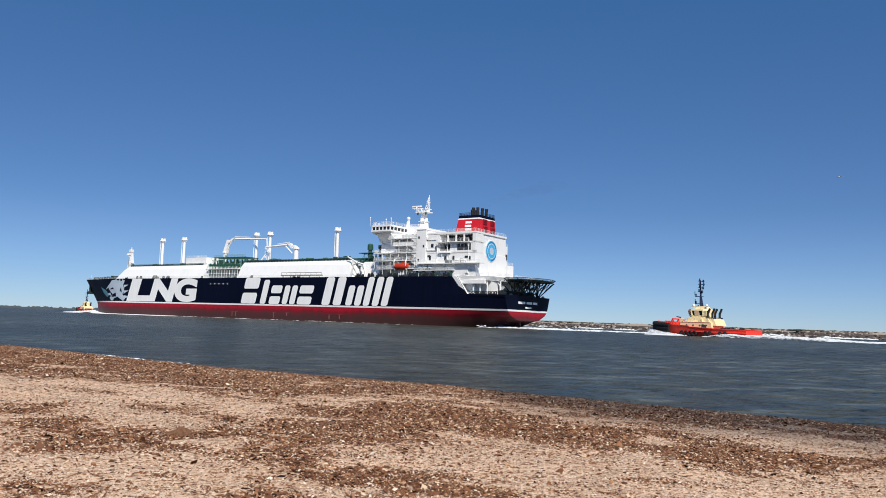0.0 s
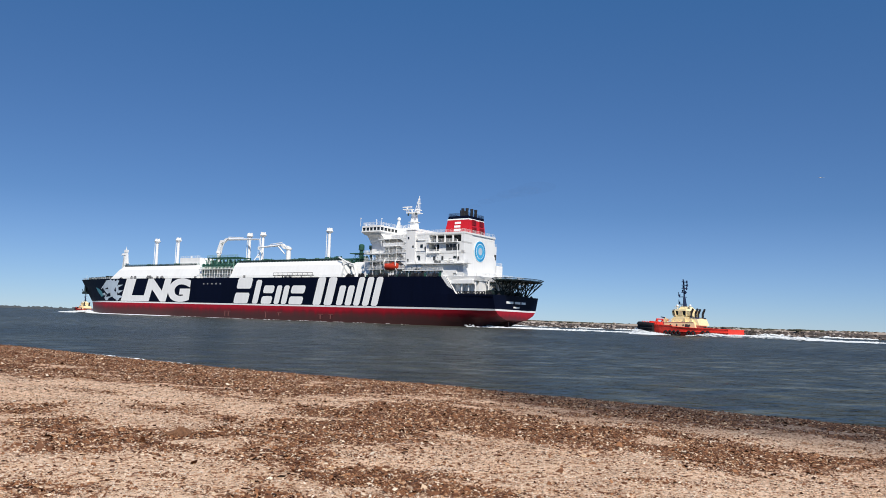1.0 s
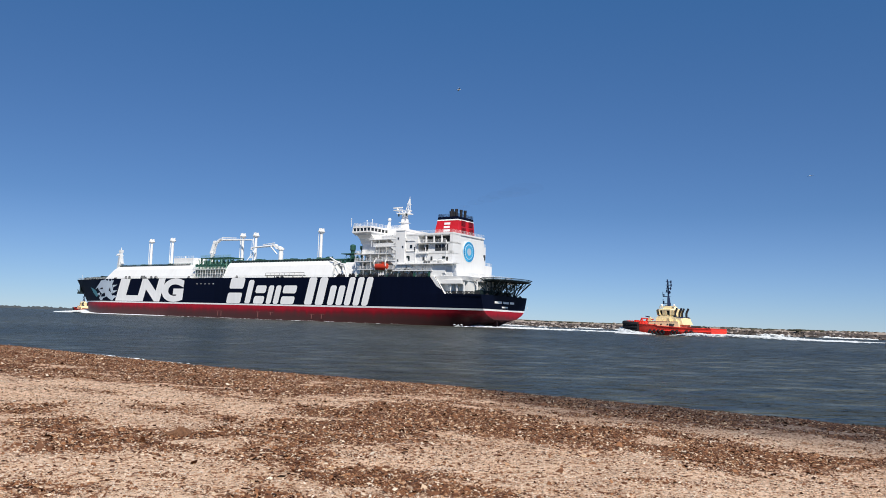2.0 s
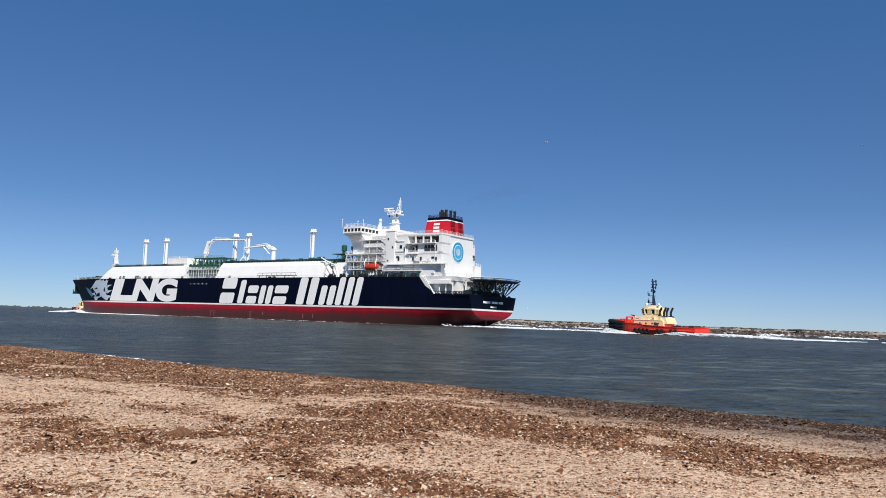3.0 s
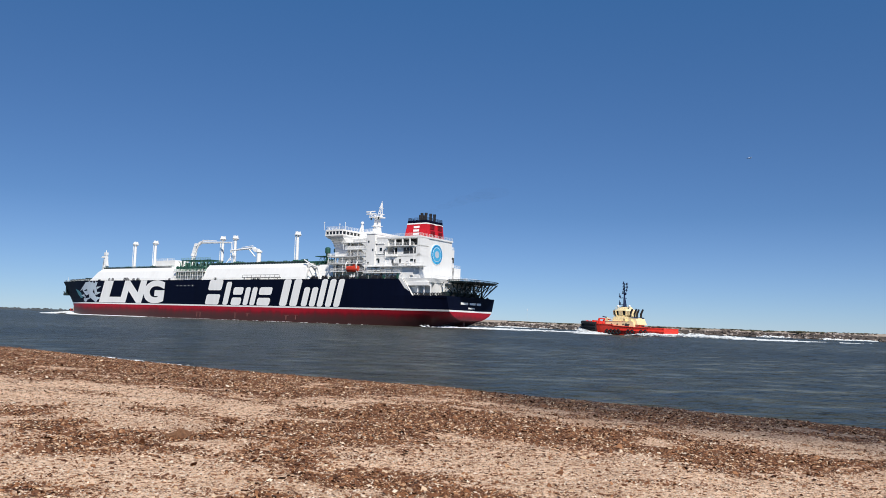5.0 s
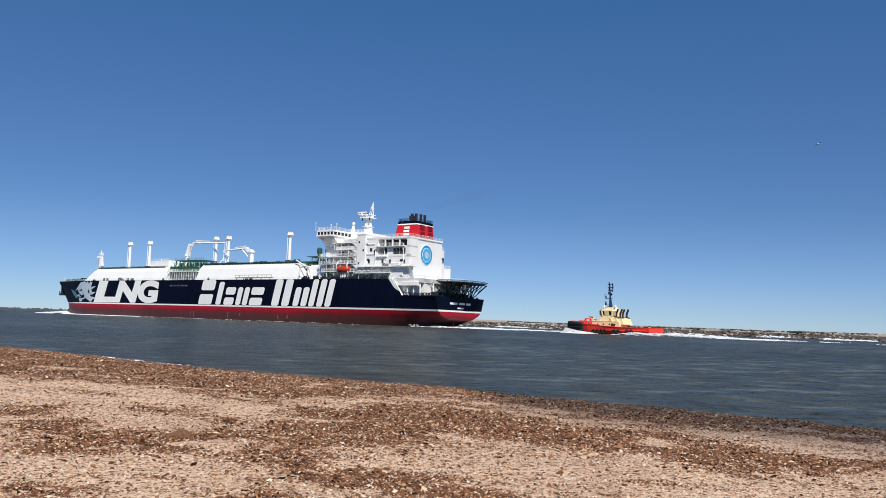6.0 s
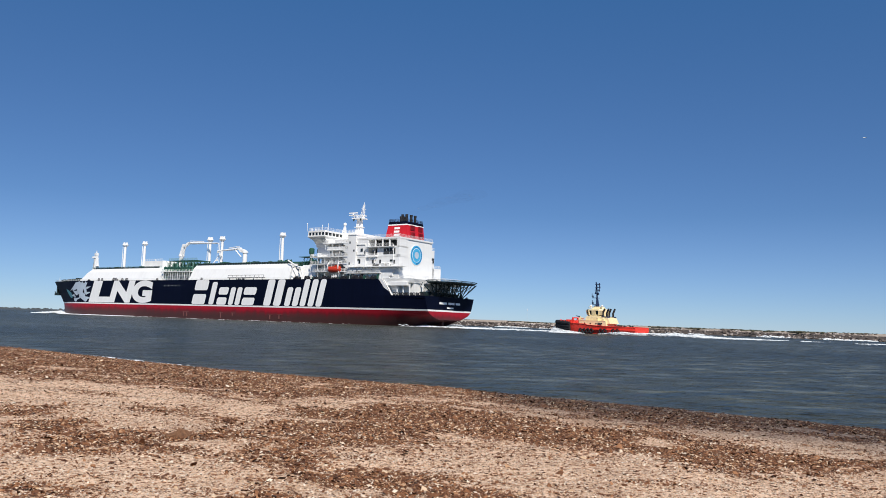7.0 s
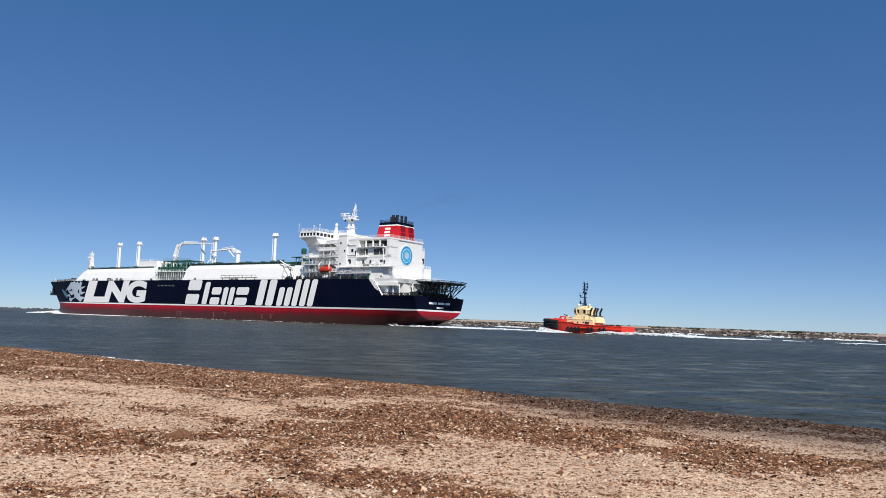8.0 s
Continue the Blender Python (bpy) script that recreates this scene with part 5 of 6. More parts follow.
def deck_edge(ship):
    """Fairleads, bollards and hatches along the port deck edge."""
    rng = random.Random(51)
    spots = [rng.uniform(24, 72) for _ in range(24)] + [rng.uniform(78, 240) for _ in range(16)]
    for u in spots:
        b = Build(K)
        h, w = rng.uniform(0.7, 1.5), rng.uniform(0.4, 1.1)
        b.box((u - w, 20.9, 18.8), (u + w, 21.6, 19.1 + h * 0.6)).tube((u - w * 0.6, 21.2, 19.0), (u - w * 0.6, 21.2, 19.2 + h), 0.28, n=7)
        b.tube((u + w * 0.6, 21.2, 19.0), (u + w * 0.6, 21.2, 19.2 + h), 0.28, n=7)
        part("fairlead", b, SOOT, ship)
    # dark pipes and store boxes low on the port walkway below the house
    for u in np.arange(23, 66, 1.5):
        b = Build(K)
        h = 19.4 + rng.uniform(0.5, 2.0)
        b.box((u, 20.3, 18.9), (u + rng.uniform(0.5, 1.2), 20.9, h)).tube((u + 0.3, 20.6, h), (u + 0.3, 20.6, h + rng.uniform(0.2, 0.8)), 0.14, n=6)
        part("deck_locker", b, rng.choice([DIM, GANTRY, SOOT, WHITE, GREEN]), ship)


def carrier():
    ship = new("gas_carrier")
    tagged(ship, "large navy, white and red gas carrier under way on the channel", "ship")
    ship_hull(ship)
    for ch, u0, u1 in (("L", 233.2, 212.0), ("N", 213.6, 193.6), ("G", 194.0, 176.2)):
        glyph(ch, u0, u1, 6.9, 19.0, 4.4 if ch != "G" else 1.5, ship)
    brand_shapes(ship)
    bow_shape(ship)
    trunk(ship)
    deck_pipes(ship)
    for u, z0, z1, legs in ((237.2, 26.3, 43.2, False), (217.8, 26.3, 43.2, False), (159, 26.4, 43.6, False), (149, 27, 43.6, True), (103, 27, 43.9, False)):
        vent_mast(ship, u, z0, z1, legs)
    cranes(ship)
    foremast(ship)
    accommodation(ship)
    casing(ship)
    funnel(ship)
    lifeboat(ship)
    stern_works(ship)
    deck_edge(ship)
    return ship


CARRIER = carrier()


TUG_K = 0.866


# ---- the tug: x forward from the stern, y to port, z up ----
def tug():
    t = new("tugboat")
    tagged(t, "orange-red tugboat with cream deckhouse and dark blue mast", "tugboat")
    k = TUG_K
    B = 5.6

    def hb(u, z):
        b = B * (1.0 if u < 22 else max(0.02, 1 - ((u - 22) / (14.0 + 0.25 * z)) ** 2.3) ** 0.62)
        if u < 9:
            b *= 0.88 + 0.03 * (u - 5)
        return b * (0.9 + 0.035 * min(z, 3))

    def top(u):
        return 1.9 + (0.4 * (u - 3.6) / 16.4 if u < 20 else 0.55 if u < 21 else 0.85 + 0.8 * ((u - 21) / 14) ** 1.2)
    us = [3.6, 4.6, 7, 9, 12, 15, 20, 20.9, 21.1, 24, 26, 28, 30, 31.5, 33, 34.3, 35.4, 36.2]
    b = Build(k)
    w = 6
    for side in (1, -1):
        verts = []
        for u in us:
            for j in range(w):
                z = -1.2 + (top(u) + 1.2) * j / (w - 1)
                verts.append((u, side * hb(u, z), z))
        for i in range(len(us) - 1):
            for j in range(w - 1):
                q = [i * w + j, (i + 1) * w + j, (i + 1) * w + j + 1, i * w + j + 1]
                b.add([verts[m] for m in (q if side < 0 else q[::-1])], [(0, 1, 2, 3)])
    for u0, u1 in zip(us, us[1:]):
        z0, z1 = top(u0) - 0.8, top(u1) - 0.8
        a, c = hb(u0, z0), hb(u1, z1)
        b.add([(u0, -a, z0), (u1, -c, z1), (u1, c, z1), (u0, a, z0)], [(0, 1, 2, 3)])
    b.add([(3.6, hb(3.6, -1.2), -1.2), (3.6, -hb(3.6, -1.2), -1.2), (3.6, -hb(3.6, 1.9), 1.9), (3.6, hb(3.6, 1.9), 1.9)], [(0, 1, 2, 3)])
    # bulwark cap
    for side in (1, -1):
        b.path([(u, side * hb(u, top(u)), top(u)) for u in us], 0.13, n=5)
    part("hull", b, TUG_RED, t, smooth=True)
    # big black bow fender in two rolls
    for z, r in ((-0.3, 0.66), (0.75, 0.6), (1.6, 0.5)):
        b = Build(k)
        pts = [(u, s * (hb(u, 2) + 0.25), top(u) - 0.55 - z) for s, seq in ((1, [27.8, 29, 30.5, 32, 33.8, 35.2]), (-1, [36.2, 35.2, 33.8, 32, 30.5, 29, 27.8])) for u in seq]
        b.path(pts, r, n=9)
        part("bow_fender", b, RUBBER, t, "thick black rubber bow fender", smooth=True)
    b = Build(k)
    for s in (1, -1):
        b.path([(u, s * (hb(u, 1.2) + 0.12), 1.05) for u in us if u < 25], 0.22, n=6)
    part("rubbing_strake", b, TUG_RED, t)
    for side in (1, -1):
        for u in (9.5, 11, 14.2, 15.6, 19.2, 20.6, 22, 23.4):
            y = side * (hb(u, 0.7) + 0.3)
            b = Build(k)
            n, m = 12, 6
            verts, faces = [], []
            for i in range(n):
                a = 2 * math.pi * i / n
                for j in range(m):
                    c = 2 * math.pi * j / m
                    rr = 0.62 + 0.26 * math.cos(c)
                    verts.append((u + rr * math.cos(a), y + 0.26 * math.sin(c), 0.55 + rr * math.sin(a)))
            for i in range(n):
                for j in range(m):
                    faces.append((i * m + j, ((i + 1) % n) * m + j, ((i + 1) % n) * m + (j + 1) % m, i * m + (j + 1) % m))
            b.add(verts, faces)
            part("tyre_fender", b, RUBBER, t, "black hanging tyre", smooth=True)
    # deckhouse
    b = Build(k)
    b.hexa([(14.5, -3.6, 1.0), (25.5, -3.6, 1.0), (27.2, -1.6, 1.0), (27.2, 1.6, 1.0), (25.5, 3.6, 1.0), (14.5, 3.6, 1.0)],
           [(15, -3.5, 3.9), (25.2, -3.5, 3.95), (26.8, -1.5, 3.95), (26.8, 1.5, 3.95), (25.2, 3.5, 3.95), (15, 3.5, 3.9)])
    b.hexa([(17.2, -2.9, 3.8), (23.4, -2.7, 3.8), (23.4, 2.7, 3.8), (17.2, 2.9, 3.8)], [(17.6, -2.6, 5.5), (22.9, -2.4, 5.5), (22.9, 2.4, 5.5), (17.6, 2.6, 5.5)])
    # casing below the exhausts, sloped at its after end
    b.hexa([(13.7, -2.9, 3.0), (17.4, -2.9, 3.0), (17.4, 2.9, 3.0), (13.7, 2.9, 3.0)], [(14.6, -2.7, 5.1), (17.4, -2.7, 5.3), (17.4, 2.7, 5.3), (14.6, 2.7, 5.1)])
    b.box((15.2, -3.6, 3.9), (25.4, 3.6, 4.0))
    house = part("deckhouse", b, TUG_CREAM, t, "cream deckhouse")
    for u in (16.5, 18.6, 20.8, 23):
        b = Build(k)
        b.tube((u, 3.45, 3.0), (u, 3.62, 3.0), 0.24, n=10)
        part("porthole", b, GLASS, house)
    b = Build(k)
    b.box((17.2, 3.4, 1.2), (18.0, 3.62, 3.3))
    part("door", b, DIM, house)
    b = Build(k)
    b.rail([(17.5, 3.5, 4.0), (25.2, 3.5, 4.0)], 1.0, 1.2, 0.04)
    b.rail([(17.5, -3.5, 4.0), (25.2, -3.5, 4.0)], 1.0, 1.2, 0.04)
    part("railing", b, TUG_CREAM, house)
    # wheelhouse with slanted windows all round
    b = Build(k)
    ring0 = [(17.2, -1.6), (18.2, -2.5), (22, -2.5), (23.6, -1.2), (23.6, 1.2), (22, 2.5), (18.2, 2.5), (17.2, 1.6)]

    def lift(ring, s, z):
        return [(20.4 + (x - 20.4) * s, y * s, z) for x, y in ring]
    b.hexa(lift(ring0, 0.92, 5.3), lift(ring0, 0.94, 6.0))
    b.hexa(lift(ring0, 1.08, 7.35), lift(ring0, 1.03, 7.8))
    for (x, y, _), (x2, y2, _) in zip(lift(ring0, 0.95, 0), lift(ring0, 1.04, 0)):
        b.tube((x, y, 5.9), (x2, y2, 7.4), 0.24, n=5)
    for s in (1, -1):                   # solid wall between the side windows
        for u0, u1 in ((17.0, 18.5), (19.5, 21.0)):
            b.hexa([(u0, s * 2.3 - 0.12, 5.9), (u1, s * 2.3 - 0.12, 5.9), (u1, s * 2.3 + 0.12, 5.9), (u0, s * 2.3 + 0.12, 5.9)],
                   [(u0, s * 2.56 - 0.12, 7.4), (u1, s * 2.56 - 0.12, 7.4), (u1, s * 2.56 + 0.12, 7.4), (u0, s * 2.56 + 0.12, 7.4)])
    wheel = part("wheelhouse", b, TUG_CREAM, t, "cream wheelhouse with dark slanted windows")
    b = Build(k)
    b.hexa(lift(ring0, 0.9, 5.95), lift(ring0, 0.99, 7.4))
    part("window_band", b, GLASS, wheel)
    b = Build(k)
    b.box((16.9, -1.4, 5.2), (18.0, 1.4, 7.7)).hexa([(17.6, -1.4, 7.8), (21.6, -1.4, 7.8), (21.6, 1.4, 7.8), (17.6, 1.4, 7.8)], [(18.4, -1.0, 8.7), (21, -1.0, 8.7), (21, 1.0, 8.7), (18.4, 1.0, 8.7)])
    part("mast_foot", b, TUG_CREAM, wheel)
    b = Build(k)
    b.rail([(17.8, 2.4, 7.8), (22.2, 2.4, 7.8), (22.2, -2.4, 7.8)], 0.8, 1.2, 0.04, 2)
    part("railing", b, TUG_CREAM, wheel)
    for u, v, r in ((21.8, 1.6, 0.42), (22.0, -1.4, 0.35), (17.6, 1.4, 0.4)):
        b = Build(k)
        b.tube((u, v, 7.7), (u, v, 8.6), 0.1, n=5).ball((u, v, 8.9), r, n=10, m=6)
        part("radome", b, WHITE, t, smooth=True)
    # mast
    b = Build(k)
    b.tube((20.1, 0.5, 7.8), (20.4, 0.1, 11.5), 0.42, 0.3, n=7).tube((20.1, -0.5, 7.8), (20.4, -0.1, 11.5), 0.42, 0.3, n=7).tube((20.4, 0, 11.3), (20.6, 0, 16.6), 0.28, 0.16, n=7)
    for z, a, c in ((9.4, 22.2, 20.0), (11.6, 22.2, 20.2), (13.0, 21.2, 19.8), (14.2, 21.0, 19.5), (15.2, 20.9, 19.3), (16.2, 21.0, 19.4)):
        b.box((c, -0.4, z), (a, 0.4, z + 0.16)).box((20.3, -1.3, z), (20.6, 1.3, z + 0.16))
        b.tube((a - 0.2, 0, z), (a - 0.2, 0, z + 0.9), 0.2, n=5).tube((c + 0.15, 0, z - 0.4), (c + 0.15, 0, z + 0.5), 0.22, n=5)
    b.tube((22.3, 0, 9.5), (22.3, 0, 10.9), 0.12, n=4).tube((22.4, 0, 12), (22.4, 0, 13.2), 0.12, n=4)
    part("mast", b, TUG_NAVY, t, "dark blue lattice mast with lamps")
    # exhausts and stack housings
    for v in (2.0, -2.0):
        b = Build(k)
        b.hexa([(14.5, v - 0.75, 5.0), (17.1, v - 0.75, 5.0), (17.1, v + 0.75, 5.0), (14.5, v + 0.75, 5.0)], [(14.8, v - 0.55, 5.4), (17.0, v - 0.55, 5.4), (17.0, v + 0.55, 5.4), (14.8, v + 0.55, 5.4)])
        stack = part("funnel", b, TUG_NAVY, t, "black tug funnel")
        for du in (0, 1.5):
            b = Build(k)
            b.tube((15.4 + du, v, 4.4), (15.4 + du, v, 6.7), 0.34, n=9).tube((15.4 + du, v, 6.5), (14.7 + du, v, 8.0), 0.34, 0.32, n=9)
            part("exhaust_pipe", b, SOOT, stack, smooth=True)
    # fire monitor on a dark stand
    b = Build(k)
    b.tube((26.4, 1.4, 3.9), (26.4, 1.4, 5.2), 0.15, n=6).tube((26.2, 1.4, 5.2), (27.8, 1.4, 5.5), 0.2, 0.13, n=7).ball((26.4, 1.4, 5.2), 0.26, n=8, m=6)
    part("fire_monitor", b, TUG_NAVY, t, "dark fire monitor")
    # upper cabin steps, vents and lockers on the house
    for u, v, s, h in ((25.3, 2.6, 0.5, 0.9), (24.2, -2.4, 0.6, 0.7), (16.2, 3.0, 0.4, 0.6), (18.4, 3.1, 0.35, 0.9)):
        b = Build(k)
        b.box((u - s, v - 0.35, 3.95), (u + s, v + 0.35, 4.0 + h)).tube((u, v, 4.0 + h), (u, v, 4.4 + h), 0.16, n=7)
        part("vent_box", b, TUG_CREAM, house)
    b = Build(k)
    b.tube((24.0, 3.3, 4.3), (24.0, 3.3, 4.6), 0.45, n=14)
    part("lifebuoy", b, ORANGE_BOAT, house)
    # fore and aft deck gear
    b = Build(k)
    b.tube((29.4, -1.4, 3.0), (29.4, 1.4, 3.0), 0.95, n=14).box((28.4, -1.9, 1.8), (30.4, -1.5, 4.0)).box((28.4, 1.5, 1.8), (30.4, 1.9, 4.0))
    part("tow_winch", b, TUG_RED, t, "red towing winch on the foredeck")
    b = Build(k)
    for u in np.arange(26.5, 33, 0.8):
        y = hb(u, 3) - 0.35
        b.tube((u, y, top(u) - 0.6), (u + 0.3, y - 0.2, top(u) + 0.75), 0.13, n=5)
    b.box((31.5, -0.9, 2.4), (32.3, 0.9, 4.2))
    for v in (-1.6, 1.6):
        b.tube((28.0, v, 2.0), (29.0, v, 4.8), 0.2, n=6).tube((30.6, v, 2.0), (29.0, v, 4.8), 0.2, n=6)
    b.tube((29.0, -1.8, 4.8), (29.0, 1.8, 4.8), 0.22, n=6)
    part("bow_gear", b, TUG_RED, t, "red bow bitts and stays")
    b = Build(k)
    b.tube((12.4, -1, 1.7), (12.4, 1, 1.7), 0.7, n=12).box((11.6, -1.4, 1), (13.2, -1.1, 2.5)).box((11.6, 1.1, 1), (13.2, 1.4, 2.5))
    b.box((9.5, -0.7, 1), (10.2, 0.7, 2.3)).tube((10.8, 1.6, 1), (10.8, 1.6, 2.5), 0.25, n=7)
    part("aft_winch", b, SOOT, t, "dark aft winch and hook")
    for u, v in ((8.4, 2.6), (8.4, -2.6), (6.0, 3.2), (11.4, 3.4)):
        b = Build(k)
        b.tube((u, v, 1.0), (u, v, 2.6), 0.22, n=8).tube((u - 0.5, v, 2.2), (u + 0.5, v, 2.2), 0.14, n=6)
        part("bitt", b, SOOT, t)
    b = Build(k)
    b.tube((17.2, 3.55, 2.5), (17.2, 3.75, 2.5), 0.75, n=14)
    part("life_ring_box", b, DIM, t)
    return t


TUG = tug()
FAR_TUG = copy_thing(TUG, pose(0, 0, 0))
tagged(FAR_TUG, "small orange-red escort tug ahead of the gas carrier")


# ---- white water ----
def foam(name, outline, count, size, label, seed, lift=0.25):
    """Broken foam: many small flat clots, spread by outline(rng) -> x, y, height, size factor."""
    rng = random.Random(seed)
    b = Build()
    for _ in range(count):
        x, y, h, s = outline(rng)
        s *= size * rng.uniform(0.4, 1.2)
        n = 5
        ph = rng.uniform(0, 6.28)
        st = rng.uniform(1.2, 2.6)
        ring = [(x + st * s * math.cos(ph * 0.1 + i * 6.283 / n), y + s * math.sin(ph * 0.1 + i * 6.283 / n) * rng.uniform(0.6, 1.1), h - 0.35 * s) for i in range(n)]
        b.add([*ring, (x + rng.uniform(-0.3, 0.3) * s, y, h + lift * s)], [(i, (i + 1) % n, n) for i in range(n)])
    return tagged(part(name, b, FOAM, smooth=True), label, "foam", kind="stuff")


def carrier_bow(rng):
    t = rng.random() ** 1.4
    if rng.random() < 0.5:              # crest that runs out from the stem
        s = 21 * t
        return 271.5 - 0.2 * s + rng.gauss(0, 1.2 + 0.05 * s), (1 if rng.random() < 0.85 else -1) * s, (1.7 * (1 - t) ** 1.1 + 0.15) * rng.random() ** 0.6, 1.0
    u = 270 - 95 * t
    return u, half_breadth(u / K, 0) * K + 0.3 + rng.random() ** 2 * (3 + 6 * t), max(0.12, 1.3 * (1 - t * 2.5)) * rng.uniform(0.3, 1), 0.8


def carrier_stern(rng):
    t = rng.random() ** 1.6
    for _ in range(12):
        x, y = 9 - 70 * t, rng.gauss(0, 8 + 4 * t)
        if noise.noise((x * 0.09, y * 0.12, 4.0)) > 0.08 - 0.35 * (1 - t):
            break
        t = rng.random() ** 1.6
    return x, y, (0.8 * (1 - t) ** 2 * max(0.1, 0.5 + noise.noise((x * 0.2, y * 0.2, 1.0))) + 0.05) * rng.random() ** 0.7, 1.0


def carrier_side(rng):
    u = 30 + 220 * rng.random() ** 0.6
    return u, half_breadth(u / K, 0) * K + abs(rng.gauss(0, 0.6)), 0.12, 0.5


CARRIER_FOAM = [foam("bow_wave", carrier_bow, 8500, 0.8, "white bow wave of the gas carrier", 41),
                foam("stern_wash", carrier_stern, 1300, 0.5, "white wash behind the gas carrier", 42),
                foam("side_foam", carrier_side, 330, 0.5, "thin foam along the gas carrier's side", 43)]


def tug_bow(rng):
    t = rng.random() ** 1.2
    side = 1 if rng.random() < 0.6 else -1
    u = 37.4 * TUG_K - 13 * t
    out = rng.random() ** 1.5
    return u + rng.uniform(-1, 1), side * (max(0, min(5.2, 16 * t)) + out * (1 + 7 * t)), (1.6 * (1 - t) + 0.15) * (1 - out) * rng.random() ** 0.5, 1.0


def tug_wake(rng):
    if rng.random() < 0.3:              # water thrown up along the after quarter
        u = rng.uniform(1, 13)
        return u, rng.choice((-1, 1)) * (4.9 + rng.random() ** 2 * 2.6), 0.85 * math.exp(-((u - 6) / 4.4) ** 2) * rng.random() ** 0.5, 1.0
    t = rng.random() ** 1.4
    side = rng.choice((-1, 1))
    for _ in range(16):
        spread = 4 + 5 * t
        y = side * (spread + rng.gauss(0, 2.2 + 5 * t)) if rng.random() < 0.55 else rng.uniform(-spread, spread)
        if t < 0.05 or noise.noise((t * 26, side * 3.3 + y * 0.05, 6.0)) > 0.05 + 0.2 * t:
            break
        t = rng.random() ** 1.4
    return 8 - 170 * t, y, (0.65 * math.exp(-((t - 0.06) / 0.08) ** 2) + 0.5 * max(0.0, noise.noise((t * 14, side * 2.0, 1.0))) + 0.1 * (1 - t)) * rng.random() ** 0.5, 1.0


TUG_FOAM = [foam("tug_bow_wave", tug_bow, 4500, 0.2, "white bow wave of the tugboat", 44),
            foam("tug_wake", tug_wake, 7000, 0.24, "white wake behind the tugboat", 45)]


# surf along the jetty's foot
def surf(rng):
    i = rng.randrange(len(BANK) - 6)
    (a, b), (c, d) = BANK[1 + i], BANK[2 + i]
    t = rng.random()
    for _ in range(16):
        if noise.noise(((a + (c - a) * t) * 0.05, (b + (d - b) * t) * 0.05, 2.0)) > 0.12:
            break
        t = rng.random()
    return a + (c - a) * t + rng.gauss(-3.5, 1.6), b + (d - b) * t + rng.gauss(-3.5, 1.6), 0.12 + 0.75 * rng.random() ** 2 * max(0.1, 0.5 + noise.noise(((a + (c - a) * t) * 0.09, t * 5, 8.0))), 1.0


foam("surf", surf, 1900, 0.42, "white surf along the jetty's foot", 46)


# ---- pole on the dunes, buoys of the channel ----
def pole():
    b = Build()
    b.tube((64.5, 576, 1.0), (64.5, 576, 14.4), 0.1, 0.06, n=6).box((64.2, 575.8, 12.6), (64.8, 576.2, 13.8))
    tagged(part("marker_pole", b, PALE_EMBLEM), "thin pale marker pole on the jetty", "pole")


pole()


# ---- gulls ----
def gull():
    g = new("gull")
    tagged(g, "pale grey gull in flight", "bird")
    b = Build()
    b.ball((0, 0, 0), 0.09, (2.4, 1, 0.9), 10, 7).ball((0.22, 0, 0.04), 0.055, n=8, m=6).tube((0.26, 0, 0.035), (0.34, 0, 0.02), 0.018, 0.004, n=5)
    b.hexa([(-0.36, -0.07, -0.005), (-0.15, -0.03, -0.005), (-0.15, 0.03, -0.005), (-0.36, 0.07, -0.005)], [(-0.36, -0.07, 0.005), (-0.15, -0.03, 0.02), (-0.15, 0.03, 0.02), (-0.36, 0.07, 0.005)])
    part("body", b, WHITE, g, smooth=True)
    for s in (1, -1):
        b = Build()
        prof = [(0, 0.1, -0.1), (0.25, 0.12, -0.1), (0.5, 0.04, -0.12), (0.72, -0.14, -0.2)]
        low, high = [(x, s * y, -0.008) for y, x, _ in prof] + [(x2, s * y, -0.008) for y, _, x2 in prof[::-1]], None
        high = [(x, y, 0.012) for x, y, _ in low]
        b.hexa(low, high)
        part("wing", b, PALE_EMBLEM, g)
    return g


GULLS = [gull()]
GULLS += [copy_thing(GULLS[0], pose(0, 0, 0)) for _ in range(1)]


# ---- thin exhaust haze over the funnel ----
def haze_material():
    m, n, l, b = material("thin_brown_exhaust_haze")
    b.inputs["Base Color"].default_value = (0.1, 0.09, 0.09, 1)
    b.inputs["Roughness"].default_value = 1.0
    b.inputs["Specular IOR Level"].default_value = 0.0
    b.inputs["Alpha"].default_value = 0.014
    return m


def exhaust_haze():
    b = Build(K)
    rng = random.Random(9)
    for i in range(6):
        t = i / 5
        b.ball((21 - 26 * t, 0.5 - 6 * t + rng.uniform(-1, 1), 50 + 7.0 * t ** 0.8), 1.2 + 2.2 * t, (2.6, 1.2, 0.7), 16, 10)
    ob = part("exhaust_haze", b, haze_material(), smooth=True)
    return tagged(ob, "faint brown exhaust haze drifting from the funnel", "smoke", kind="stuff")


HAZE = exhaust_haze()


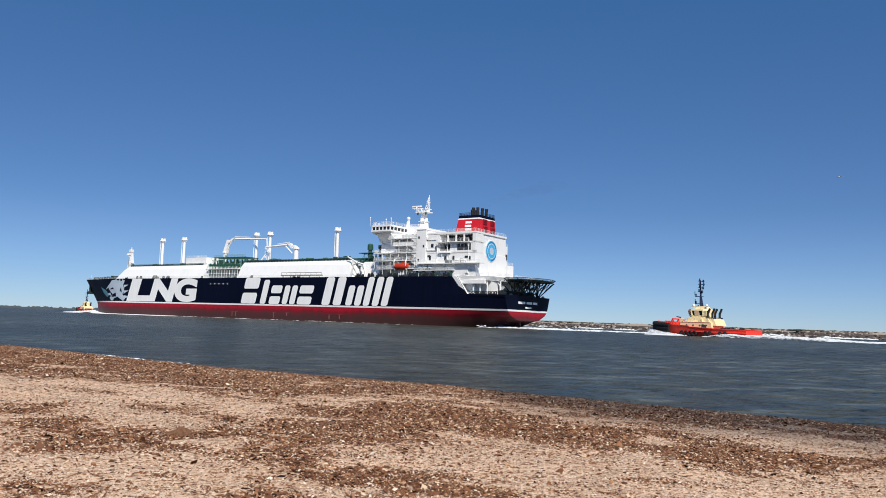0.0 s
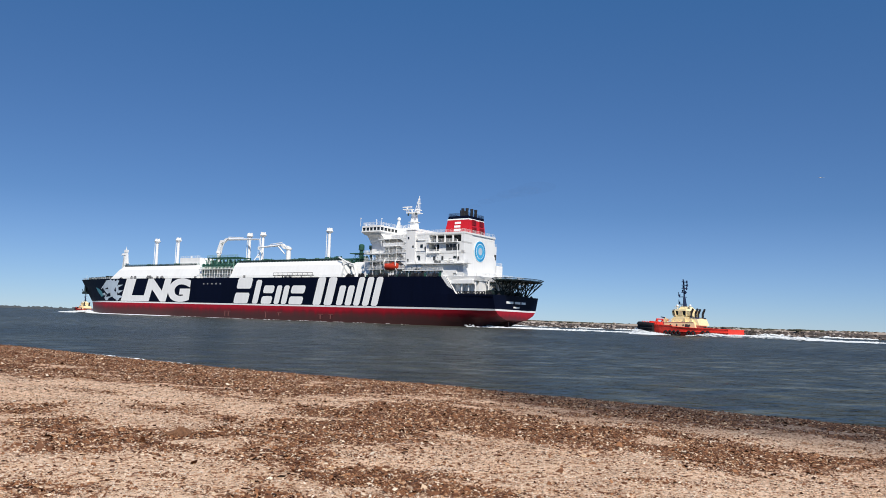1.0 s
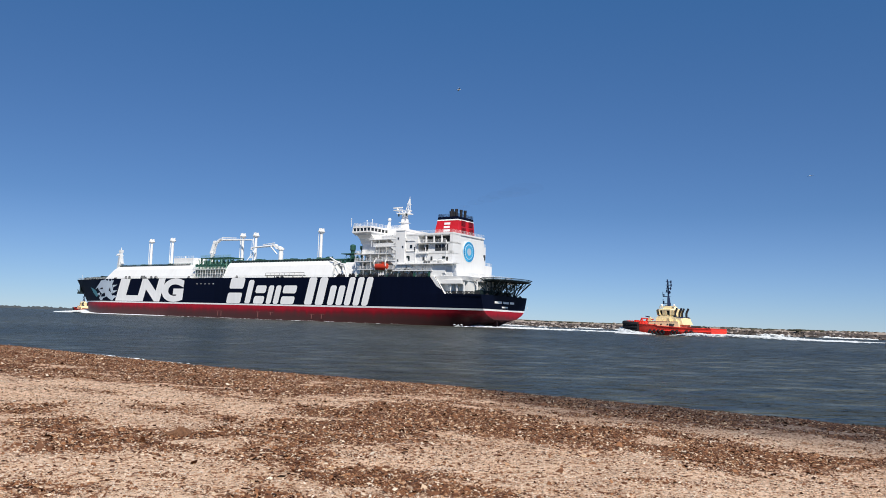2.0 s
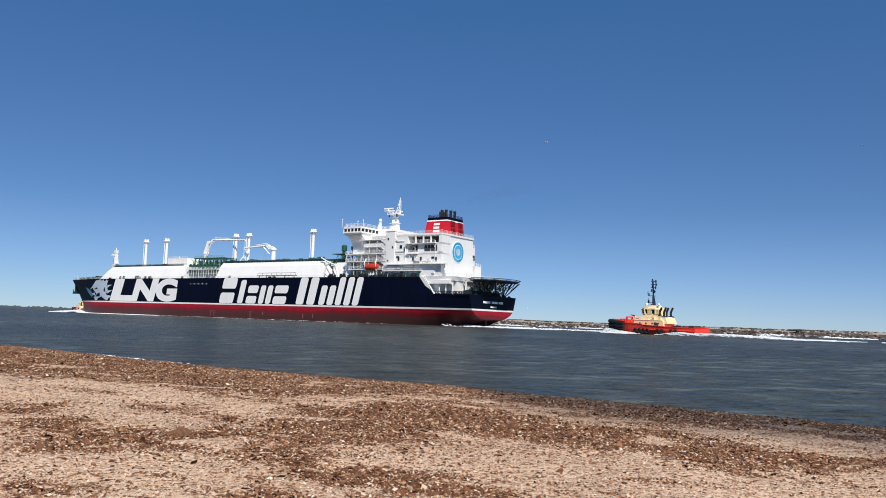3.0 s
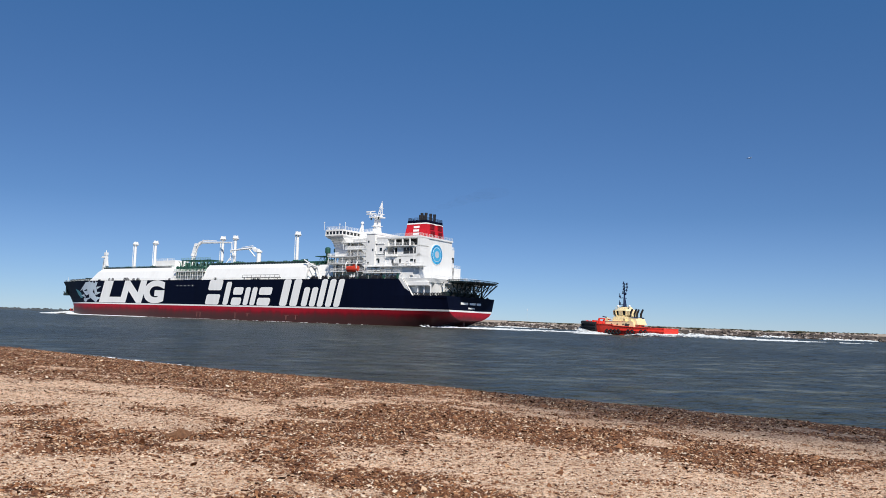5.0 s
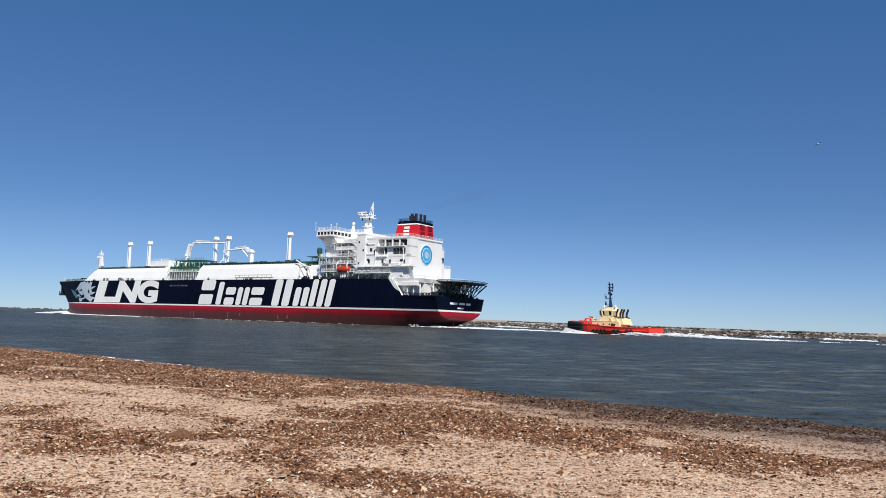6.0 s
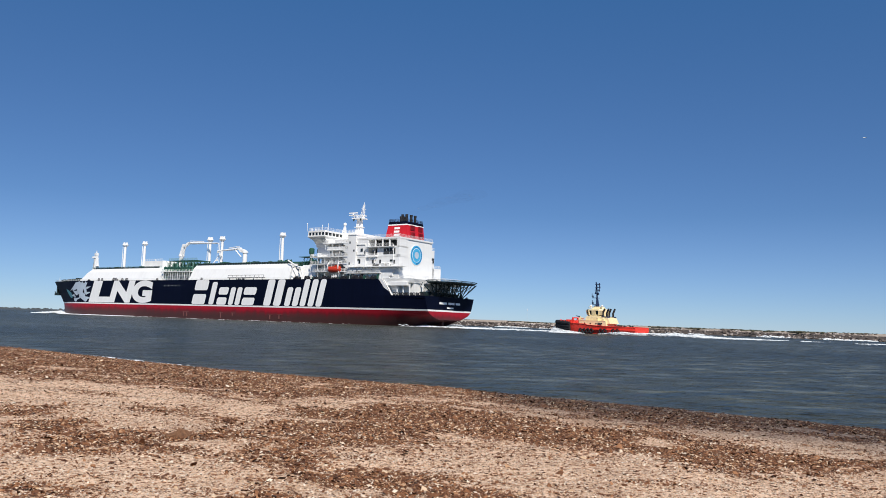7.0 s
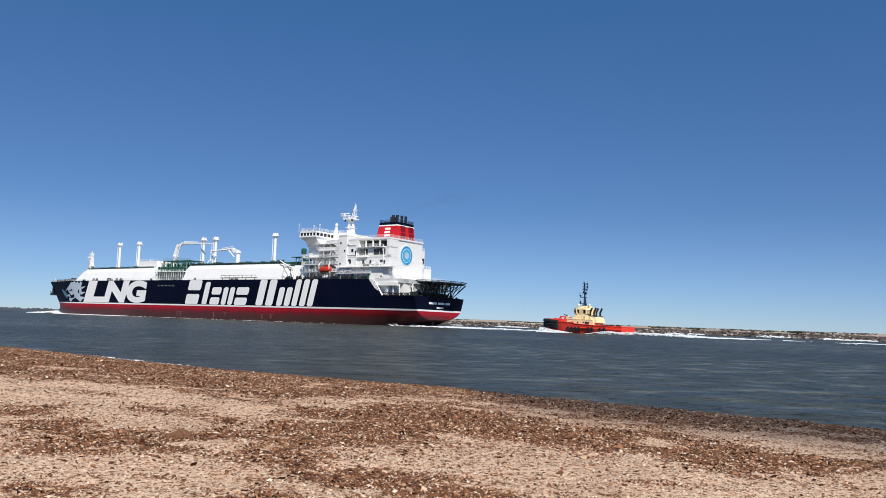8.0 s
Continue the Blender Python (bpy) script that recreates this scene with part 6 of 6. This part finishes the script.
# ---- shells and stones on the beach ----
def strewn(name, count, seed, reach, density, sizes, tilt, mat, label):
    """Many small domed chips lying on the beach; density(x, y) says how thick, sizes(rs, r) how large."""
    rng = random.Random(seed)
    spots = []
    while len(spots) < count:
        # nearer ground gets more pieces
        r = 4.0 * math.exp(rng.random() ** 0.75 * math.log(reach / 4.0))
        a = rng.uniform(-0.6, 0.6)
        x, y = r * math.sin(a), r * math.cos(a)
        if SHORE - (x * NX + y * NY) > 0.1 and rng.random() < density(x, y):
            spots.append((x, y, r))
    P = np.array(spots)
    n = len(P)
    rs = np.random.RandomState(seed)
    size = sizes(rs, P[:, 2])
    z = beach_height(P[:, 0], P[:, 1])
    turn = rs.uniform(0, 6.28, (n, 1))
    q = np.arange(5) * 1.2566 + rs.uniform(-0.4, 0.4, (n, 5))
    k = size[:, None] * rs.uniform(0.65, 1.25, (n, 5))
    long = rs.uniform(0.4, 0.9, (n, 1))
    ex, ey = k * np.cos(q), k * np.sin(q) * long
    dx, dy = ex * np.cos(turn) - ey * np.sin(turn), ex * np.sin(turn) + ey * np.cos(turn)
    tilt_x, tilt_y = rs.normal(0, tilt, (n, 1)), rs.normal(0, tilt, (n, 1))
    V = np.zeros((n, 6, 3))
    V[:, :5, 0], V[:, :5, 1] = P[:, :1] + dx, P[:, 1:2] + dy
    V[:, :5, 2] = z[:, None] + 0.12 * size[:, None] + tilt_x * dx + tilt_y * dy
    V[:, 5] = np.stack([P[:, 0], P[:, 1], z + size * rs.uniform(0.3, 0.65, n)], -1)
    F = (np.arange(n)[:, None, None] * 6 + np.array([(i, (i + 1) % 5, 5) for i in range(5)])).reshape(-1, 3)
    me = bpy.data.meshes.new(name)
    me.vertices.add(n * 6)
    me.vertices.foreach_set("co", V.astype(np.float32).ravel())
    me.loops.add(F.size)
    me.loops.foreach_set("vertex_index", F.astype(np.int32).ravel())
    me.polygons.add(len(F))
    me.polygons.foreach_set("loop_start", np.arange(0, F.size, 3, dtype=np.int32))
    me.materials.append(mat)
    me.update(calc_edges=True)
    me.attributes.new("damp", "FLOAT", "POINT").data.foreach_set("value", np.repeat(dampness(P[:, 0], P[:, 1]), 6))
    tagged(new(name, me), label, "shells", kind="stuff")


strewn("shell_litter", 310000, 77, 46.0, litter_density,
       lambda rs, r: (0.0042 + 0.016 * rs.rand(len(r)) ** 2.4) * (1 + r * 0.036) * np.where(rs.rand(len(r)) < 0.06, 1.7, 1.0),
       0.4, SHELL, "brown and pale broken shells strewn over the sand")
strewn("sand_grit", 120000, 79, 22.0, lambda x, y: 1.0 - litter_density(x, y) ** 0.6,
       lambda rs, r: (0.004 + 0.01 * rs.rand(len(r)) ** 2) * (1 + r * 0.03), 0.3, GRIT, "pale lumps of sand and shell chips")


def big_shells():
    """Larger stones and shells near the camera, each a thing to be picked up."""
    rng = random.Random(78)
    shapes = []
    for i in range(6):
        b = Build()
        flat, n, m = rng.uniform(0.3, 0.6), 8, 4
        v, f = [], []
        for j in range(m + 1):
            th = math.pi * j / m
            for k in range(n):
                q = 2 * math.pi * k / n
                w = rng.uniform(0.75, 1.15)
                v.append((w * math.sin(th) * math.cos(q), 0.75 * w * math.sin(th) * math.sin(q), flat * math.cos(th)))
        for j in range(m):
            for k in range(n):
                f.append((j * n + k, (j + 1) * n + k, (j + 1) * n + (k + 1) % n, j * n + (k + 1) % n))
        b.add(v, f)
        me = b.mesh("shell", [SHELL_ONE])
        me.polygons.foreach_set("use_smooth", [True] * len(me.polygons))
        shapes.append(me)
    bed = bpy.data.objects["ground"]
    made = 0
    while made < 290:
        r = rng.uniform(3.7, 9.5)
        a = rng.uniform(-33, 33)
        x, y = r * math.sin(radians(a)), r * math.cos(radians(a))
        if rng.random() > 0.25 + litter_density(x, y):
            continue
        made += 1
        ob = new("shell", rng.choice(shapes))
        s = rng.uniform(0.009, 0.024) * (1.5 if rng.random() < 0.08 else 1)
        ob.matrix_basis = pose(x, y, float(beach_height(np.float64(x), np.float64(y))) + s * 0.2, rng.uniform(-25, 25), rng.uniform(-25, 25), rng.uniform(0, 360)) @ Matrix.Diagonal((s, s, s, 1))
        ob.parent = bed


big_shells()


def clod():
    """A lump of caked sand and shell."""
    rng = random.Random(5)
    b = Build()
    n, m, x, y = 14, 5, -2.75, 8.3
    z = float(beach_height(np.float64(x), np.float64(y))) - 0.015
    verts, faces = [], []
    for j in range(m + 1):
        for i in range(n):
            a, h = 2 * math.pi * i / n, j / m
            r = 0.125 * (1 - h ** 1.3) ** 0.6 * (1 + 0.22 * math.sin(2 * a + 0.6) + 0.12 * math.sin(5 * a)) * rng.uniform(0.82, 1.16) + 0.004
            verts.append((x + 1.1 * r * math.cos(a), y + 0.8 * r * math.sin(a), z + 0.085 * h * (1 + 0.3 * math.sin(a + 2)) + rng.uniform(-0.008, 0.008)))
    for j in range(m):
        faces += [(j * n + i, j * n + (i + 1) % n, (j + 1) * n + (i + 1) % n, (j + 1) * n + i) for i in range(n)]
    b.add(verts, faces + [tuple(range(m * n, m * n + n))])
    tagged(part("sand_clod", b, paint("brown_caked_sand", (0.17, 0.085, 0.045), 0.95, vary=0.4, scale=18.0, streak=1.0, relief=0.02)),
           "brown lump of caked sand on the beach", "clod")


clod()


def shore_foam(rng):
    a = rng.uniform(-32, -24.5)
    x, y = a * NY + SHORE * NX, -a * NX + SHORE * NY
    s = float(shoreline(np.float64(x), np.float64(y))) + 0.1 + 0.14 * rng.gauss(0, 1)
    return a * NY + s * NX, -a * NX + s * NY, 0.02, 1.0 if noise.noise((a * 0.5, 0, 3)) > 0 else 0.3


foam("swash", shore_foam, 350, 0.05, "thin pale foam along the water's edge", 47)


# ---- what moves ----
HEADING = 145.6                       # of the gas carrier, degrees from +x
DRIFT = Vector((-4.03, 2.91, 0))       # metres a second, a little off the heading
STERN = Vector((31.73, 280.47, 0.433))
TUG_WAY = Vector((math.cos(radians(130)), math.sin(radians(130)), 0))
TUG_STERN = Vector((79.05, 186.9, 0))
TUG_SPEED = 4.83
FAR_HEADING = 132.0
FAR_WAY = Vector((math.cos(radians(FAR_HEADING)), math.sin(radians(FAR_HEADING)), 0))


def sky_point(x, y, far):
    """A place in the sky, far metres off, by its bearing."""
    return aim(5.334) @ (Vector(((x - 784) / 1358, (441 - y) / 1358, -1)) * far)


def motions():
    ticks = [0.0, 2.0, 4.0, 6.0, 8.0]
    for ob in [CARRIER, HAZE]:
        walk(ob, [(t, pose(*(STERN + DRIFT * t), 0, 0, HEADING)) for t in ticks])
    for ob in CARRIER_FOAM:
        walk(ob, [(t, pose(*(STERN + DRIFT * t).xy, 0, 0, 0, HEADING)) for t in ticks])
    def tug_pose(t, lift=0.0, rx=0.0, ry=0.0):
        """The tug turns slowly to port about its middle as it goes."""
        heading = 130 + t
        nose = Vector((math.cos(radians(heading)), math.sin(radians(heading)), 0))
        at = TUG_STERN + TUG_WAY * (TUG_SPEED * t + 17.2) - nose * 17.2
        return pose(at.x, at.y, lift, rx, ry, heading)
    for ob in TUG_FOAM:
        walk(ob, [(t, tug_pose(t)) for t in ticks])
    walk(TUG, [(t, tug_pose(t, 0.2 + 0.035 * t, 0.5 * math.sin(t * 1.7), 0.5 * math.sin(t * 1.3))) for t in np.arange(0, 8.01, 0.5)])
    walk(FAR_TUG, [(t, pose(*(Vector((-246, 548, 0)) + FAR_WAY * (1.5 + 3.2 * t)), 0, 0, FAR_HEADING)) for t in ticks])
    walk(SEA, [(t, pose(-0.25 * t, -0.12 * t, 0)) for t in ticks])
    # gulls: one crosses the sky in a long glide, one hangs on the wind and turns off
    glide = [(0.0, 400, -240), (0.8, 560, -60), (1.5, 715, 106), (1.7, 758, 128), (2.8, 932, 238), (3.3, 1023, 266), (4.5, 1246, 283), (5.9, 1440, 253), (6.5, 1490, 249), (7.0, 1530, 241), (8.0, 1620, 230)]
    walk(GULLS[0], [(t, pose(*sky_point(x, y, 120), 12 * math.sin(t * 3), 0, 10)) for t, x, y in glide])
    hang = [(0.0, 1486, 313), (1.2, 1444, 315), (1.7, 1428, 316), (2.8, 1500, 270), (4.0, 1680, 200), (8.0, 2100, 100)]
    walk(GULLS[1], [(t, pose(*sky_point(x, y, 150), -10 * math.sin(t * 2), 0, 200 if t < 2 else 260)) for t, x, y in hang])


motions()
